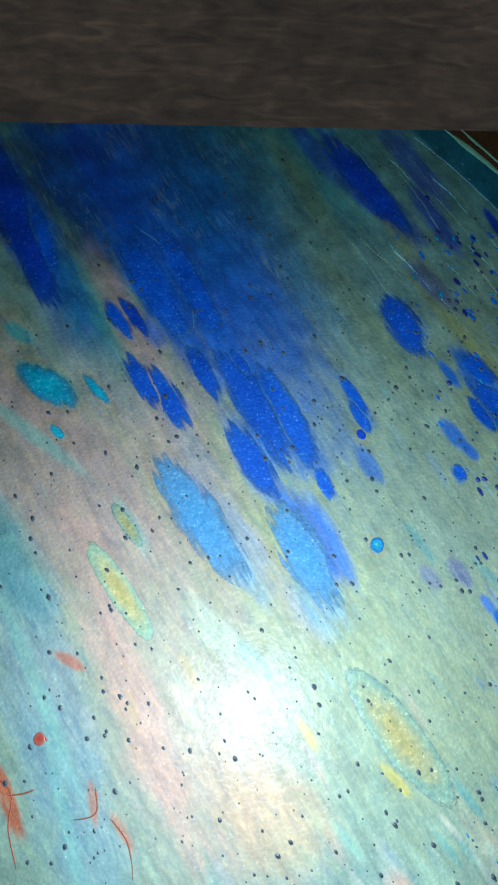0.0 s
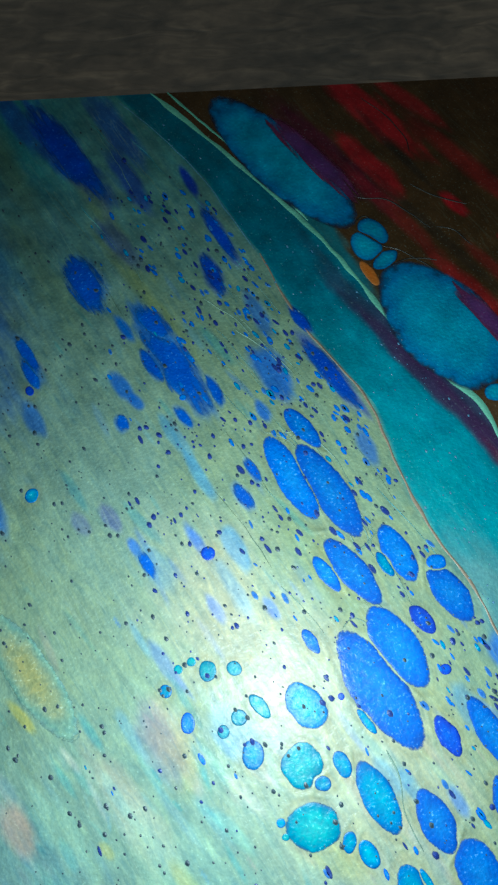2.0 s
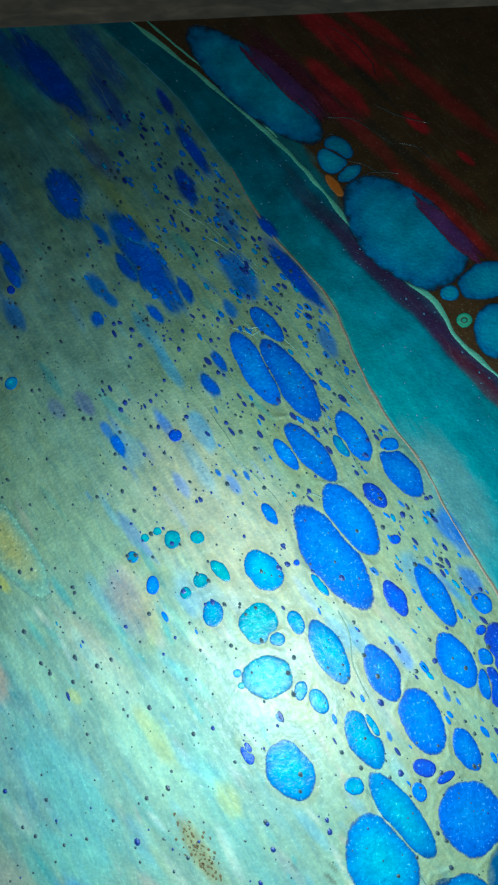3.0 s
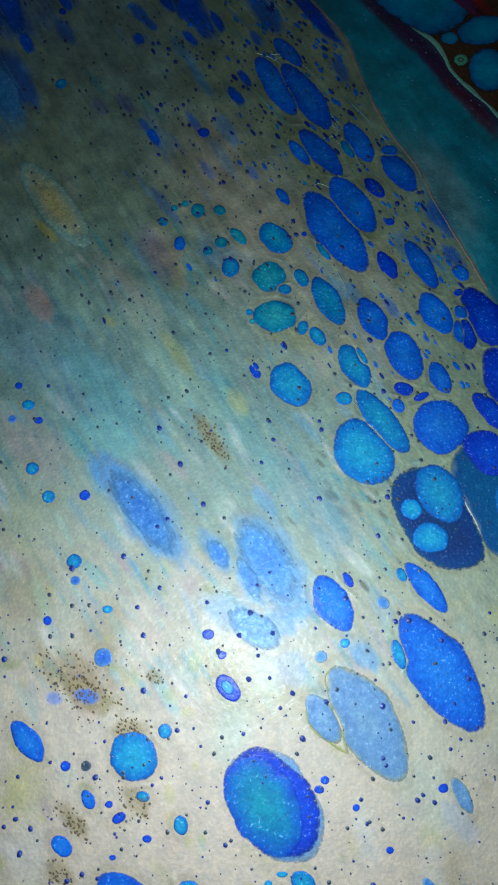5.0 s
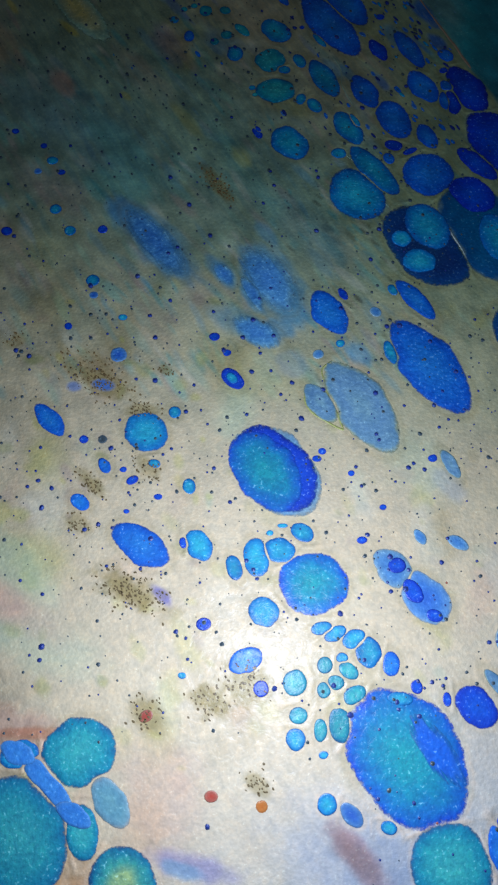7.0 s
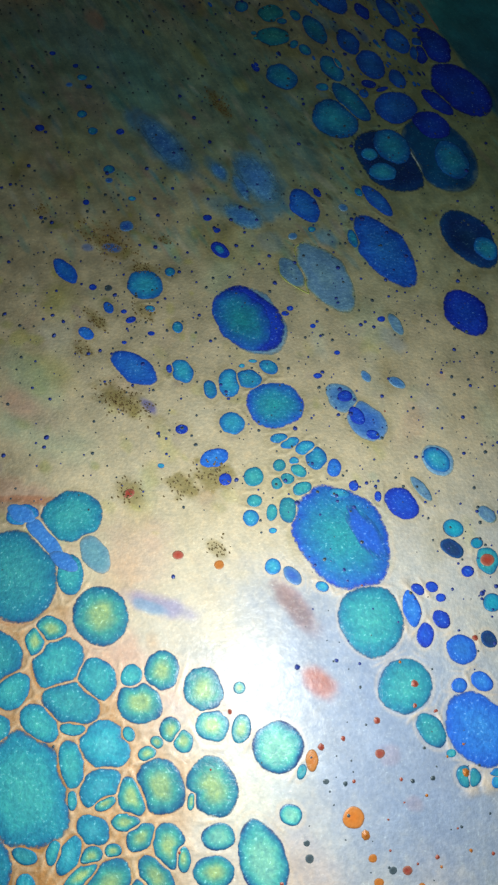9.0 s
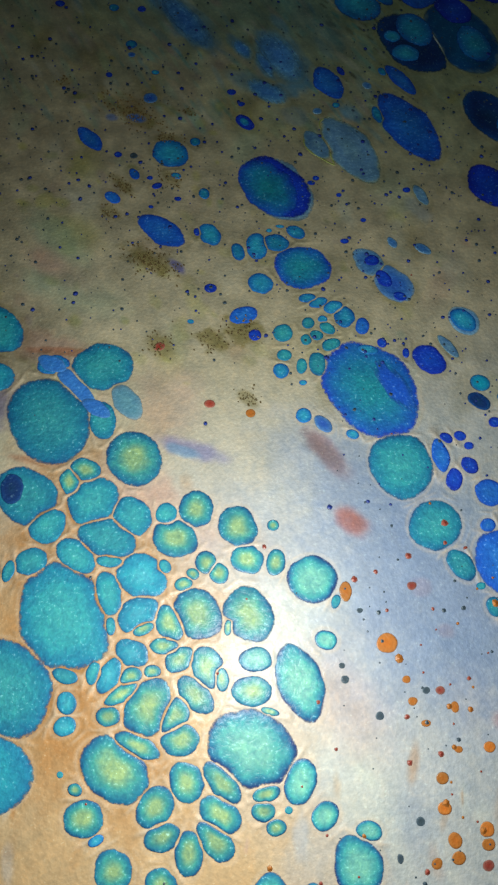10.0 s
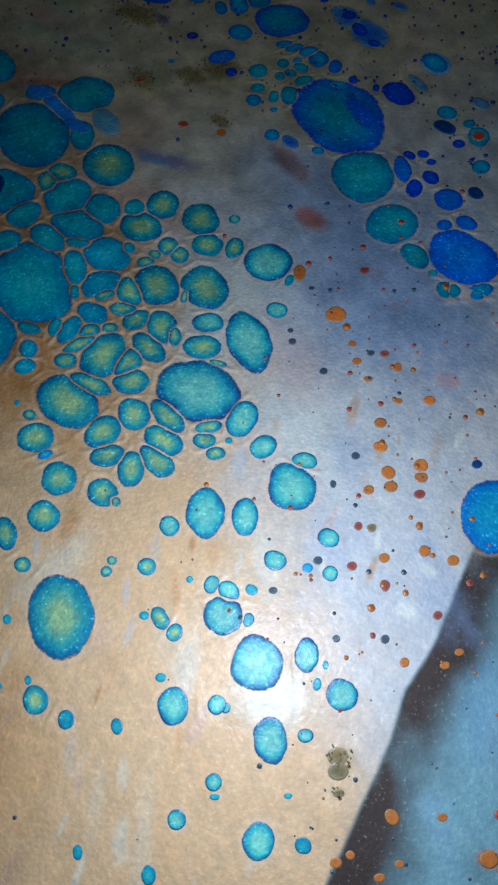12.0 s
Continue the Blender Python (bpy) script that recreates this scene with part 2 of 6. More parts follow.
CELL = {
    "blue": cell_material("blue_paint", (0.07, 0.34, 0.76), (0.05, 0.29, 0.76), (0.03, 0.21, 0.70), (0.03, 0.15, 0.50)),
    "deep": cell_material("deep_blue_paint", (0.025, 0.17, 0.68), (0.02, 0.13, 0.64), (0.015, 0.08, 0.54), (0.01, 0.05, 0.32)),
    "azure": cell_material("azure_paint", (0.08, 0.48, 0.60), (0.06, 0.41, 0.60), (0.03, 0.28, 0.58), (0.02, 0.15, 0.40)),
    "teal": cell_material("teal_paint", (0.10, 0.46, 0.46), (0.07, 0.41, 0.44), (0.03, 0.30, 0.41), (0.03, 0.18, 0.32)),
    "green": cell_material("green_teal_paint", (0.50, 0.62, 0.32), (0.12, 0.44, 0.38), (0.03, 0.27, 0.37), (0.02, 0.13, 0.26), 0.7, 0.25, 0.60),
    "mint": cell_material("mint_paint", (0.34, 0.68, 0.54), (0.14, 0.52, 0.48), (0.03, 0.27, 0.39), (0.03, 0.08, 0.22), 0.7, 0.35, 0.68),
    "pale": cell_material("pale_blue_paint", (0.30, 0.44, 0.52), (0.26, 0.40, 0.54), (0.25, 0.38, 0.48), (0.40, 0.40, 0.28), 0.5),
    "mist": cell_material("misty_blue_paint", (0.16, 0.36, 0.66), (0.20, 0.40, 0.66), (0.30, 0.46, 0.60), (0.42, 0.46, 0.46), 0.5),
    "navy": cell_material("navy_paint", (0.012, 0.07, 0.16), (0.01, 0.06, 0.18), (0.01, 0.09, 0.24), (0.02, 0.10, 0.2), 0.3),
    "black": cell_material("black_paint", (0.06, 0.075, 0.085), (0.07, 0.085, 0.10), (0.10, 0.12, 0.14), (0.22, 0.23, 0.22), 0.1),
    "amber": cell_material("amber_paint", (0.62, 0.24, 0.03), (0.60, 0.26, 0.05), (0.55, 0.25, 0.06), (0.42, 0.25, 0.14), 0.1),
    "rust": cell_material("rust_paint", (0.40, 0.08, 0.05), (0.38, 0.11, 0.08), (0.40, 0.18, 0.14), (0.45, 0.30, 0.25), 0.1),
    "olive": cell_material("olive_paint", (0.20, 0.16, 0.06), (0.26, 0.21, 0.10), (0.35, 0.29, 0.17), (0.42, 0.36, 0.25), 0.1),
    "grit": cell_material("grit_paint", (0.13, 0.105, 0.06), (0.16, 0.13, 0.07), (0.22, 0.18, 0.09), (0.32, 0.26, 0.14), 0.1),
    "lagoon": cell_material("lagoon_paint", (0.02, 0.46, 0.56), (0.02, 0.42, 0.55), (0.03, 0.27, 0.46), (0.04, 0.05, 0.08), 0.3, 0.15, 0.6, 0.05),
    "leaf": cell_material("leaf_paint", (0.48, 0.48, 0.24), (0.43, 0.50, 0.34), (0.33, 0.51, 0.42), (0.32, 0.46, 0.41), 0.5, 0.2, 0.6, 0.55),
    "cyan": cell_material("cyan_paint", (0.13, 0.53, 0.58), (0.06, 0.44, 0.52), (0.04, 0.32, 0.45), (0.03, 0.20, 0.34)),
    "indigo": cell_material("indigo_paint", (0.04, 0.08, 0.34), (0.04, 0.07, 0.28), (0.06, 0.08, 0.22), (0.16, 0.17, 0.22), 0.3),
    "haze": cell_material("haze_paint", (0.24, 0.42, 0.46), (0.22, 0.40, 0.46), (0.26, 0.40, 0.46), (0.40, 0.42, 0.42), 0.3),
    "blue_streak": cell_material("blue_streak_paint", (0.03, 0.20, 0.70), (0.03, 0.19, 0.68), (0.05, 0.22, 0.60), (0.12, 0.27, 0.50), 0.5, 0.15, 0.5, 1.3, True),
    "sky_streak": cell_material("sky_streak_paint", (0.18, 0.46, 0.68), (0.20, 0.45, 0.66), (0.24, 0.44, 0.60), (0.28, 0.42, 0.52), 0.5, 0.15, 0.5, 1.3, True),
    "cyan_streak": cell_material("cyan_streak_paint", (0.08, 0.58, 0.66), (0.08, 0.52, 0.62), (0.10, 0.42, 0.54), (0.14, 0.36, 0.44), 0.5, 0.15, 0.5, 1.3, True),
    "bone": cell_material("bone_blue_paint", (0.11, 0.36, 0.74), (0.10, 0.34, 0.74), (0.12, 0.34, 0.68), (0.20, 0.36, 0.60), 0.4),
    "mist_streak": cell_material("mist_streak_paint", (0.15, 0.36, 0.68), (0.19, 0.41, 0.66), (0.28, 0.47, 0.60), (0.40, 0.48, 0.50), 0.7, 0.15, 0.6, 0.8, True),
    "plum_streak": cell_material("plum_streak_paint", (0.16, 0.05, 0.16), (0.14, 0.05, 0.14), (0.20, 0.04, 0.10), (0.16, 0.04, 0.06), 0.2, 0.15, 0.5, 1.3, True),
    "sea": cell_material("sea_blue_paint", (0.01, 0.17, 0.30), (0.01, 0.15, 0.28), (0.01, 0.13, 0.27), (0.20, 0.26, 0.28), 0.3, 0.15, 0.7, 0.08),
    "deep_streak": cell_material("deep_streak_paint", (0.02, 0.13, 0.60), (0.02, 0.13, 0.58), (0.04, 0.16, 0.48), (0.08, 0.20, 0.40), 0.4, 0.15, 0.5, 1.3, True),
    "core": cell_material("core_paint", (0.05, 0.40, 0.44), (0.04, 0.34, 0.48), (0.03, 0.22, 0.60), (0.03, 0.14, 0.66)),
    "lime": cell_material("lime_paint", (0.30, 0.65, 0.35), (0.35, 0.70, 0.40), (0.25, 0.60, 0.38), (0.02, 0.10, 0.08), 0.1),
    "lilac": cell_material("lilac_blue_paint", (0.08, 0.22, 0.62), (0.11, 0.28, 0.62), (0.20, 0.36, 0.60), (0.35, 0.42, 0.5), 0.4),
}
FILM = film_material()


def line_material(name, colour):
    m, t, s = nodes_of(name)
    c = t.nodes.new("ShaderNodeRGB")
    c.outputs[0].default_value = (*colour, 1)
    enamel(t, s, c.outputs[0], glint=0.1)
    return m


def wood_material():
    m, t, s = nodes_of("dark_wood")
    where = node(t, "ShaderNodeNewGeometry").outputs["Position"]
    turn = node(t, "ShaderNodeMapping", [(where, "Vector")])
    turn.inputs["Scale"].default_value = (5.0, 14.0, 5.0)
    turn.inputs["Rotation"].default_value = (0, 0, 0.06)
    grain = node(t, "ShaderNodeTexNoise", [(turn.outputs[0], "Vector")], i_Scale=9.0, i_Detail=8.0, i_Distortion=1.2)
    patch = node(t, "ShaderNodeTexNoise", [(where, "Vector")], i_Scale=14.0, i_Detail=3.0)
    scuff = node(t, "ShaderNodeTexNoise", [(where, "Vector")], i_Scale=120.0, i_Detail=6.0)
    c = ramp(t, grain.outputs[0], [(0.3, (0.040, 0.028, 0.018)), (0.55, (0.074, 0.050, 0.032)), (0.75, (0.125, 0.086, 0.054))])
    c = mixed(t, "MULTIPLY", 0.7, c, ramp(t, patch.outputs[0], [(0.3, (0.6, 0.6, 0.6)), (0.7, (1.25, 1.2, 1.15))]))
    c = mixed(t, "MULTIPLY", 0.6, c, ramp(t, scuff.outputs[0], [(0.35, (0.7, 0.7, 0.7)), (0.7, (1.3, 1.3, 1.3))]))
    t.links.new(c, s.inputs["Base Color"])
    s.inputs["Roughness"].default_value = 0.75
    b = node(t, "ShaderNodeBump", [(grain.outputs[0], "Height")], i_Strength=0.4, i_Distance=0.002)
    t.links.new(b.outputs[0], s.inputs["Normal"])
    return m


def plain_material(name, colour, rough, scale):
    m, t, s = nodes_of(name)
    where = node(t, "ShaderNodeNewGeometry").outputs["Position"]
    n = node(t, "ShaderNodeTexNoise", [(where, "Vector")], i_Scale=scale, i_Detail=6.0)
    lo, hi = tuple(v * 0.85 for v in colour), tuple(min(1, v * 1.1) for v in colour)
    t.links.new(ramp(t, n.outputs[0], [(0.3, lo), (0.7, hi)]), s.inputs["Base Color"])
    s.inputs["Roughness"].default_value = rough
    b = node(t, "ShaderNodeBump", [(n.outputs[0], "Height")], i_Strength=0.2, i_Distance=0.001)
    t.links.new(b.outputs[0], s.inputs["Normal"])
    return m


WOOD = wood_material()
PLASTER = plain_material("wall_plaster", (0.2, 0.195, 0.185), 0.9, 30.0)
CANVAS = plain_material("raw_canvas", (0.55, 0.50, 0.42), 0.9, 1500.0)
DARK_METAL = plain_material("lamp_metal", (0.05, 0.05, 0.05), 0.5, 60.0)


# ---- structure ----
def block(name, lo, hi, material, parent=None, bevel=0.0):
    bm = bmesh.new()
    bmesh.ops.create_cube(bm, size=1)
    for v in bm.verts:
        v.co = Vector([(lo[k] + hi[k]) / 2 + v.co[k] * (hi[k] - lo[k]) for k in range(3)])
    if bevel:
        bmesh.ops.bevel(bm, geom=bm.edges[:], offset=bevel, segments=3, affect="EDGES", profile=0.5)
    return part(name, bm, material, parent)


def part(name, bm, material, parent=None, label=""):
    me = bpy.data.meshes.new(name)
    bm.to_mesh(me)
    bm.free()
    me.materials.append(material)
    ob = new(name, me)
    ob.parent = parent
    return tagged(ob, label)


ROOM, TOP, BASE = 1.7, 3.5, -0.022
tagged(block("floor", (-ROOM, -ROOM, BASE - 0.1), (ROOM, ROOM, BASE), WOOD), "dark brown worn wooden floor with fine grain", "floor", kind="structure")
# ceiling and walls are added out of view, to bound reflections and bounced light
tagged(block("ceiling", (-ROOM, -ROOM, TOP), (ROOM, ROOM, TOP + 0.1), PLASTER), "plain grey plaster ceiling, unseen, added to close the room", "ceiling", kind="structure")
for side, lo, hi in (
    ("north", (-ROOM, ROOM, BASE), (ROOM, ROOM + 0.15, TOP)), ("south", (-ROOM, -ROOM - 0.15, BASE), (ROOM, -ROOM, TOP)),
    ("east", (ROOM, -ROOM, BASE), (ROOM + 0.15, ROOM, TOP)), ("west", (-ROOM - 0.15, -ROOM, BASE), (-ROOM, ROOM, TOP)),
):
    tagged(block("wall_" + side, lo, hi, PLASTER), "plain grey plaster wall, unseen, added to close the room", "wall", kind="structure")

# ---- the painting ----
LEFT, RIGHT, LOW, HIGH = -0.22, 0.40, -0.70, 0.1985
painting = tagged(new("poured_painting"), "glossy poured acrylic painting, blue and teal cells on cream, on wood", "painting")
painting.location = (0, 0, BASE)
LIFT = -BASE
SKIN = 0.0006


def ground(z):
    return z + LIFT


# stretched canvas: a wrapped slab with rounded edges
block("canvas", (LEFT, LOW, 0), (RIGHT, HIGH, LIFT - 0.0004), CANVAS, painting, 0.0018)

# the film of paint, with its pigments
def spaced(lo, near, far, hi, fine=0.00058, coarse=0.004):
    """Stations along one side: dense over the painted stretch that is seen closely."""
    return np.concatenate([np.arange(lo, near, coarse), np.arange(near, far, fine), np.arange(far, hi, coarse), [hi]])


XS, YS = spaced(LEFT, -0.125, 0.265, RIGHT), spaced(LOW, -0.60, HIGH - 0.0005, HIGH)
NX, NY = len(XS), len(YS)
GX, GY = np.meshgrid(XS, YS)
rng = np.random.default_rng(7)


def value_noise(x, y, seed):
    table = np.random.default_rng(seed).random((256, 256)).astype(np.float32)
    ix, iy = np.floor(x).astype(int), np.floor(y).astype(int)
    fx, fy = x - ix, y - iy
    fx, fy = fx * fx * (3 - 2 * fx), fy * fy * (3 - 2 * fy)
    a, b = table[iy % 256, ix % 256], table[iy % 256, (ix + 1) % 256]
    c, d = table[(iy + 1) % 256, ix % 256], table[(iy + 1) % 256, (ix + 1) % 256]
    return (a * (1 - fx) + b * fx) * (1 - fy) + (c * (1 - fx) + d * fx) * fy


def fbm(x, y, scale, seed, octaves=4):
    total, size, weight = 0, scale, 0.5
    for k in range(octaves):
        total = total + weight * value_noise(x * size + 17.3 * k, y * size + 9.1 * k, seed + k)
        size, weight = size * 2.03, weight * 0.5
    return total / (1 - 0.5 ** octaves)


def ease(lo, hi, v):
    s = np.clip((v - lo) / (hi - lo), 0, 1)
    return s * s * (3 - 2 * s)


WARP_X = (fbm(GX, GY, 60, 11) - 0.5) * 0.012
WARP_Y = (fbm(GX, GY, 60, 21) - 0.5) * 0.012
FLOW = radians(-58)
FLOW_U = GX * math.cos(FLOW) + GY * math.sin(FLOW)
FLOW_V = GY * math.cos(FLOW) - GX * math.sin(FLOW)
COMBED = ease(-0.30, -0.12, GY)
FRAY = (fbm(FLOW_U * 0.25, FLOW_V, 420, 31, 3) - 0.5) * COMBED + (fbm(GX, GY, 330, 31, 3) - 0.5) * (1 - COMBED)

HUE = {
    "cream": (0.69, 0.58, 0.455), "beige": (0.62, 0.52, 0.38), "sage": (0.36, 0.42, 0.30), "grey_green": (0.22, 0.36, 0.38),
    "mauve": (0.48, 0.38, 0.38), "pink": (0.68, 0.46, 0.40), "peach": (0.76, 0.50, 0.28), "tan": (0.50, 0.25, 0.09), "lime": (0.46, 0.74, 0.52), "copper": (0.50, 0.34, 0.24), "lavender": (0.56, 0.55, 0.60),
    "slate": (0.29, 0.365, 0.55), "white": (0.80, 0.76, 0.70), "teal": (0.06, 0.37, 0.44), "sky": (0.20, 0.42, 0.62),
    "blue": (0.03, 0.23, 0.80), "deep": (0.015, 0.085, 0.66), "navy": (0.02, 0.08, 0.20), "ink": (0.03, 0.21, 0.30), "moss": (0.32, 0.34, 0.12),
    "lagoon": (0.03, 0.40, 0.53), "brown": (0.10, 0.055, 0.024), "red": (0.62, 0.03, 0.05), "maroon": (0.12, 0.02, 0.05),
    "olive": (0.30, 0.24, 0.10), "yellow": (0.56, 0.52, 0.20), "aqua": (0.28, 0.54, 0.52), "mint": (0.48, 0.62, 0.50),
    "rust": (0.50, 0.16, 0.08), "soot": (0.035, 0.028, 0.024), "steel": (0.26, 0.40, 0.46), "violet": (0.16, 0.16, 0.50),
    "seam_low": (0.80, 0.62, 0.50), "seam_high": (0.44, 0.50, 0.38), "dusk": (0.14, 0.37, 0.40), "plum": (0.07, 0.03, 0.10), "purple": (0.22, 0.12, 0.30),
}
SMUDGES = []
paint = np.empty((NY, NX, 3), np.float32)


def blend(where, hue, amount):
    a = np.clip(amount, 0, 1)[..., None]
    paint[where] = paint[where] * (1 - a) + np.array(HUE[hue], np.float32) * a


def wash(hue, x, y, a, b, turn, strength=1.0, soft=0.35, fray=0.55):
    """A pool or streak of paint: an ellipse with frayed, soft edges."""
    if hue == "olive" and strength >= 0.5:
        SMUDGES.append((x, y, a, b, turn))
    reach = max(a, b) * (1 + soft) + 0.012
    i0, i1 = np.searchsorted(XS, (x - reach, x + reach))
    j0, j1 = np.searchsorted(YS, (y - reach, y + reach))
    if i1 <= i0 or j1 <= j0:
        return
    where = (slice(j0, j1), slice(i0, i1))
    warp = min(1.0, b / 0.02)
    dx, dy = GX[where] + WARP_X[where] * warp - x, GY[where] + WARP_Y[where] * warp - y
    c, s = math.cos(radians(turn)), math.sin(radians(turn))
    d = np.hypot((dx * c + dy * s) / a, (dy * c - dx * s) / b) + FRAY[where] * fray
    blend(where, hue, strength * (1 - ease(1 - soft, 1 + soft, d)))


ALL = (slice(None), slice(None))



def band(curve):
    """x of a smooth bounding line at each y, from a few of its points."""
    ys = np.array([p[1] for p in curve])
    xs = np.array([p[0] for p in curve])
    order = np.argsort(ys)
    return np.interp(GY, ys[order], xs[order])


copper = band([(0.0738, 0.207), (0.0849, 0.195), (0.1005, 0.1768), (0.1165, 0.1553), (0.1356, 0.1197), (0.1492, 0.0901), (0.1716, 0.0547), (0.182, 0.0206), (0.1881, 0.0056), (0.1974, -0.0111), (0.2041, -0.0288), (0.2147, -0.053), (0.2246, -0.0756), (0.2356, -0.1046), (0.2502, -0.1383)])
green_line = band([(0.091, 0.2058), (0.097, 0.1996), (0.1461, 0.1441), (0.1566, 0.1307), (0.1799, 0.0931), (0.1946, 0.0709), (0.2109, 0.0521), (0.2167, 0.0368), (0.2288, 0.0218), (0.247, -0.0044), (0.2589, -0.0361), (0.2883, -0.1198)])
cut = band([(0.2288, -0.4462), (0.2154, -0.4774), (0.2116, -0.4853), (0.2079, -0.4936), (0.2029, -0.5039), (0.1981, -0.5126), (0.1945, -0.5242), (0.1893, -0.5356), (0.1840, -0.5476), (0.1807, -0.5553)])
# broad grounds of colour, from the far edge down
paint[...] = HUE["sage"]
blend(ALL, "cream", 1 - ease(-0.25, -0.11, GY + 0.25 * (GX - 0.12) + WARP_Y * 3))
blend(ALL, "grey_green", 0.7 * ease(0.05, 0.16, GY + WARP_Y * 2))
blend(ALL, "dusk", 0.75 * ease(0.10, 0.20, GY + WARP_Y * 2 + FRAY * 0.03))
blend(ALL, "grey_green", 0.55 * np.exp(-((GY + 0.10 + 0.3 * (GX - 0.1)) / 0.06) ** 2) * (1 - ease(0.13, 0.19, GX)))
lower = GX * 0.75 + GY
blend(ALL, "lavender", 0.85 * (1 - ease(-0.31, -0.24, GY - 0.45 * (GX - 0.15) + WARP_Y * 2 + 0.06)))
blend(ALL, "peach", 0.9 * (1 - ease(-0.02, 0.035, GX - 0.14 + 0.5 * (GY + 0.45) + WARP_X * 3)) * (1 - ease(-0.40, -0.335, GY - 0.3 * (GX - 0.1))))
# dark blue and teal fields beyond the copper thread, brown and red past the green thread
beyond = GX - copper + WARP_X * 0.3
blend(ALL, "teal", ease(-0.001, 0.002, beyond))
blend(ALL, "ink", ease(-0.001, 0.002, beyond) * ease(0.02, 0.12, GY))
blend(ALL, "navy", 0.75 * ease(-0.001, 0.002, beyond) * (1 - ease(-0.11, -0.03, GY)))
past = GX - green_line
blend(ALL, "ink", 0.6 * ease(-0.001, 0.002, beyond) * ease(0.006, 0.03, beyond + WARP_X) * (1 - ease(0.02, 0.05, beyond)))
blend(ALL, "plum", ease(-0.012, -0.006, past + WARP_X) * ease(-0.02, 0.06, 0.13 - GY) * 0.8)
blend(ALL, "brown", ease(-0.0005, 0.0005, past))
below = GX - cut - 0.2 * ease(-0.45, -0.40, GY)
blend(ALL, "steel", ease(-0.0008, 0.0008, below + WARP_X * 0.2))
blend(ALL, "soot", ease(-0.0008, 0.0008, below + WARP_X * 0.2) * (1 - ease(0.006, 0.022, below + WARP_X)))


# fine combed flecks over the upper part, faint mottling over the lower
for k in range(900):
    fx, fy = rng.uniform(-0.12, 0.25), rng.uniform(-0.20, 0.19)
    if fx > copper[np.searchsorted(YS, fy), 0] - 0.008:
        continue
    hues = ("sky", "blue", "sage", "mint", "grey_green", "teal") if fx > 0.07 and fy > -0.06 else ("aqua", "mint", "mauve", "sage", "steel", "grey_green", "teal", "sage")
    long = rng.uniform(0.002, 0.010)
    wash(hues[rng.integers(len(hues))], fx, fy, long, long * rng.uniform(0.08, 0.2), -58 + rng.normal(0, 5), rng.uniform(0.12, 0.5))
for k in range(620):
    fx, fy = rng.uniform(0.0, 0.18), rng.uniform(-0.21, -0.05)
    long = rng.uniform(0.002, 0.008)
    hues = ("aqua", "steel", "mint", "white", "mauve", "teal", "grey_green", "sky")
    wash(hues[rng.integers(len(hues))], fx, fy, long, long * rng.uniform(0.12, 0.28), -55 + rng.normal(0, 6), rng.uniform(0.15, 0.5), 0.4)
for k in range(420):
    fx, fy = rng.uniform(0.0, 0.28), rng.uniform(-0.62, -0.14)
    hues = ("yellow", "olive", "pink", "white", "beige", "cream", "mint") if fy > -0.33 else ("white", "pink", "lavender", "cream", "slate") if fx > 0.15 else ("tan", "white", "peach", "cream", "pink")
    if fy < -0.44 and fx > 0.203 + 0.46 * (fy + 0.50):
        hues = ("steel", "slate", "soot")
    long = rng.uniform(0.002, 0.012)
    wash(hues[rng.integers(len(hues))], fx, fy, long, long * rng.uniform(0.3, 0.8), rng.uniform(-120, -50), rng.uniform(0.10, 0.36), 0.6, 0.9)

for k in range(150):
    fx, fy = rng.uniform(0.03, 0.22), rng.uniform(-0.60, -0.43)
    if fx < 0.195 + 0.46 * (fy + 0.50):
        long = rng.uniform(0.0015, 0.006)
        wash(("white", "white", "pink", "lavender", "tan")[k % 5], fx, fy, long, long * rng.uniform(0.16, 0.4), rng.uniform(70, 105), rng.uniform(0.2, 0.65), 0.5, 0.8)

# short dark dashes below the upper cells, golden and olive flecks on the cream
for k in range(90):
    long = rng.uniform(0.0008, 0.0030)
    wash(("grey_green", "dusk", "soot")[k % 3], 0.162 + rng.normal(0, 0.014), -0.144 + rng.normal(0, 0.010), long, long * rng.uniform(0.2, 0.4), -52 + rng.normal(0, 7), rng.uniform(0.3, 0.7), 0.3)
for k in range(170):
    fx, fy = rng.uniform(0.02, 0.20), rng.uniform(-0.335, -0.17)
    long = rng.uniform(0.0010, 0.0036)
    wash(("yellow", "moss", "yellow", "mauve")[k % 4], fx, fy, long, long * rng.uniform(0.4, 0.8), rng.uniform(-90, 0), rng.uniform(0.2, 0.55) * (1.0 if fx < 0.12 else 0.5), 0.5, 1.0)

wash("mauve", -0.0586, 0.0613, 0.0655, 0.0295, -42, .8, .5)
wash("deep", -0.0083, 0.151, 0.0796, 0.0268, -62, .75, .6)
wash("ink", 0.0245, 0.1696, 0.0644, 0.0262, -63, .65, .6)
wash("grey_green", 0.0592, 0.157, 0.0623, 0.0288, -66, .5, .6)
wash("teal", 0.0434, 0.1891, 0.0403, 0.0152, -60, .4, .6)
wash("navy", -0.0536, 0.1683, 0.0382, 0.0131, -63, .85, .5)
wash("deep", -0.0692, 0.1502, 0.0471, 0.0083, -65, .6, .4)
wash("blue", -0.0615, 0.1429, 0.027, 0.0045, -70, .6, .3)
wash("deep", -0.0387, 0.1686, 0.0355, 0.0067, -63, .8, .4)
wash("blue", -0.0206, 0.1252, 0.0264, 0.0072, -60, .6, .2)
wash("mauve", -0.0273, 0.11, 0.0336, 0.0045, -64, .7, .4)
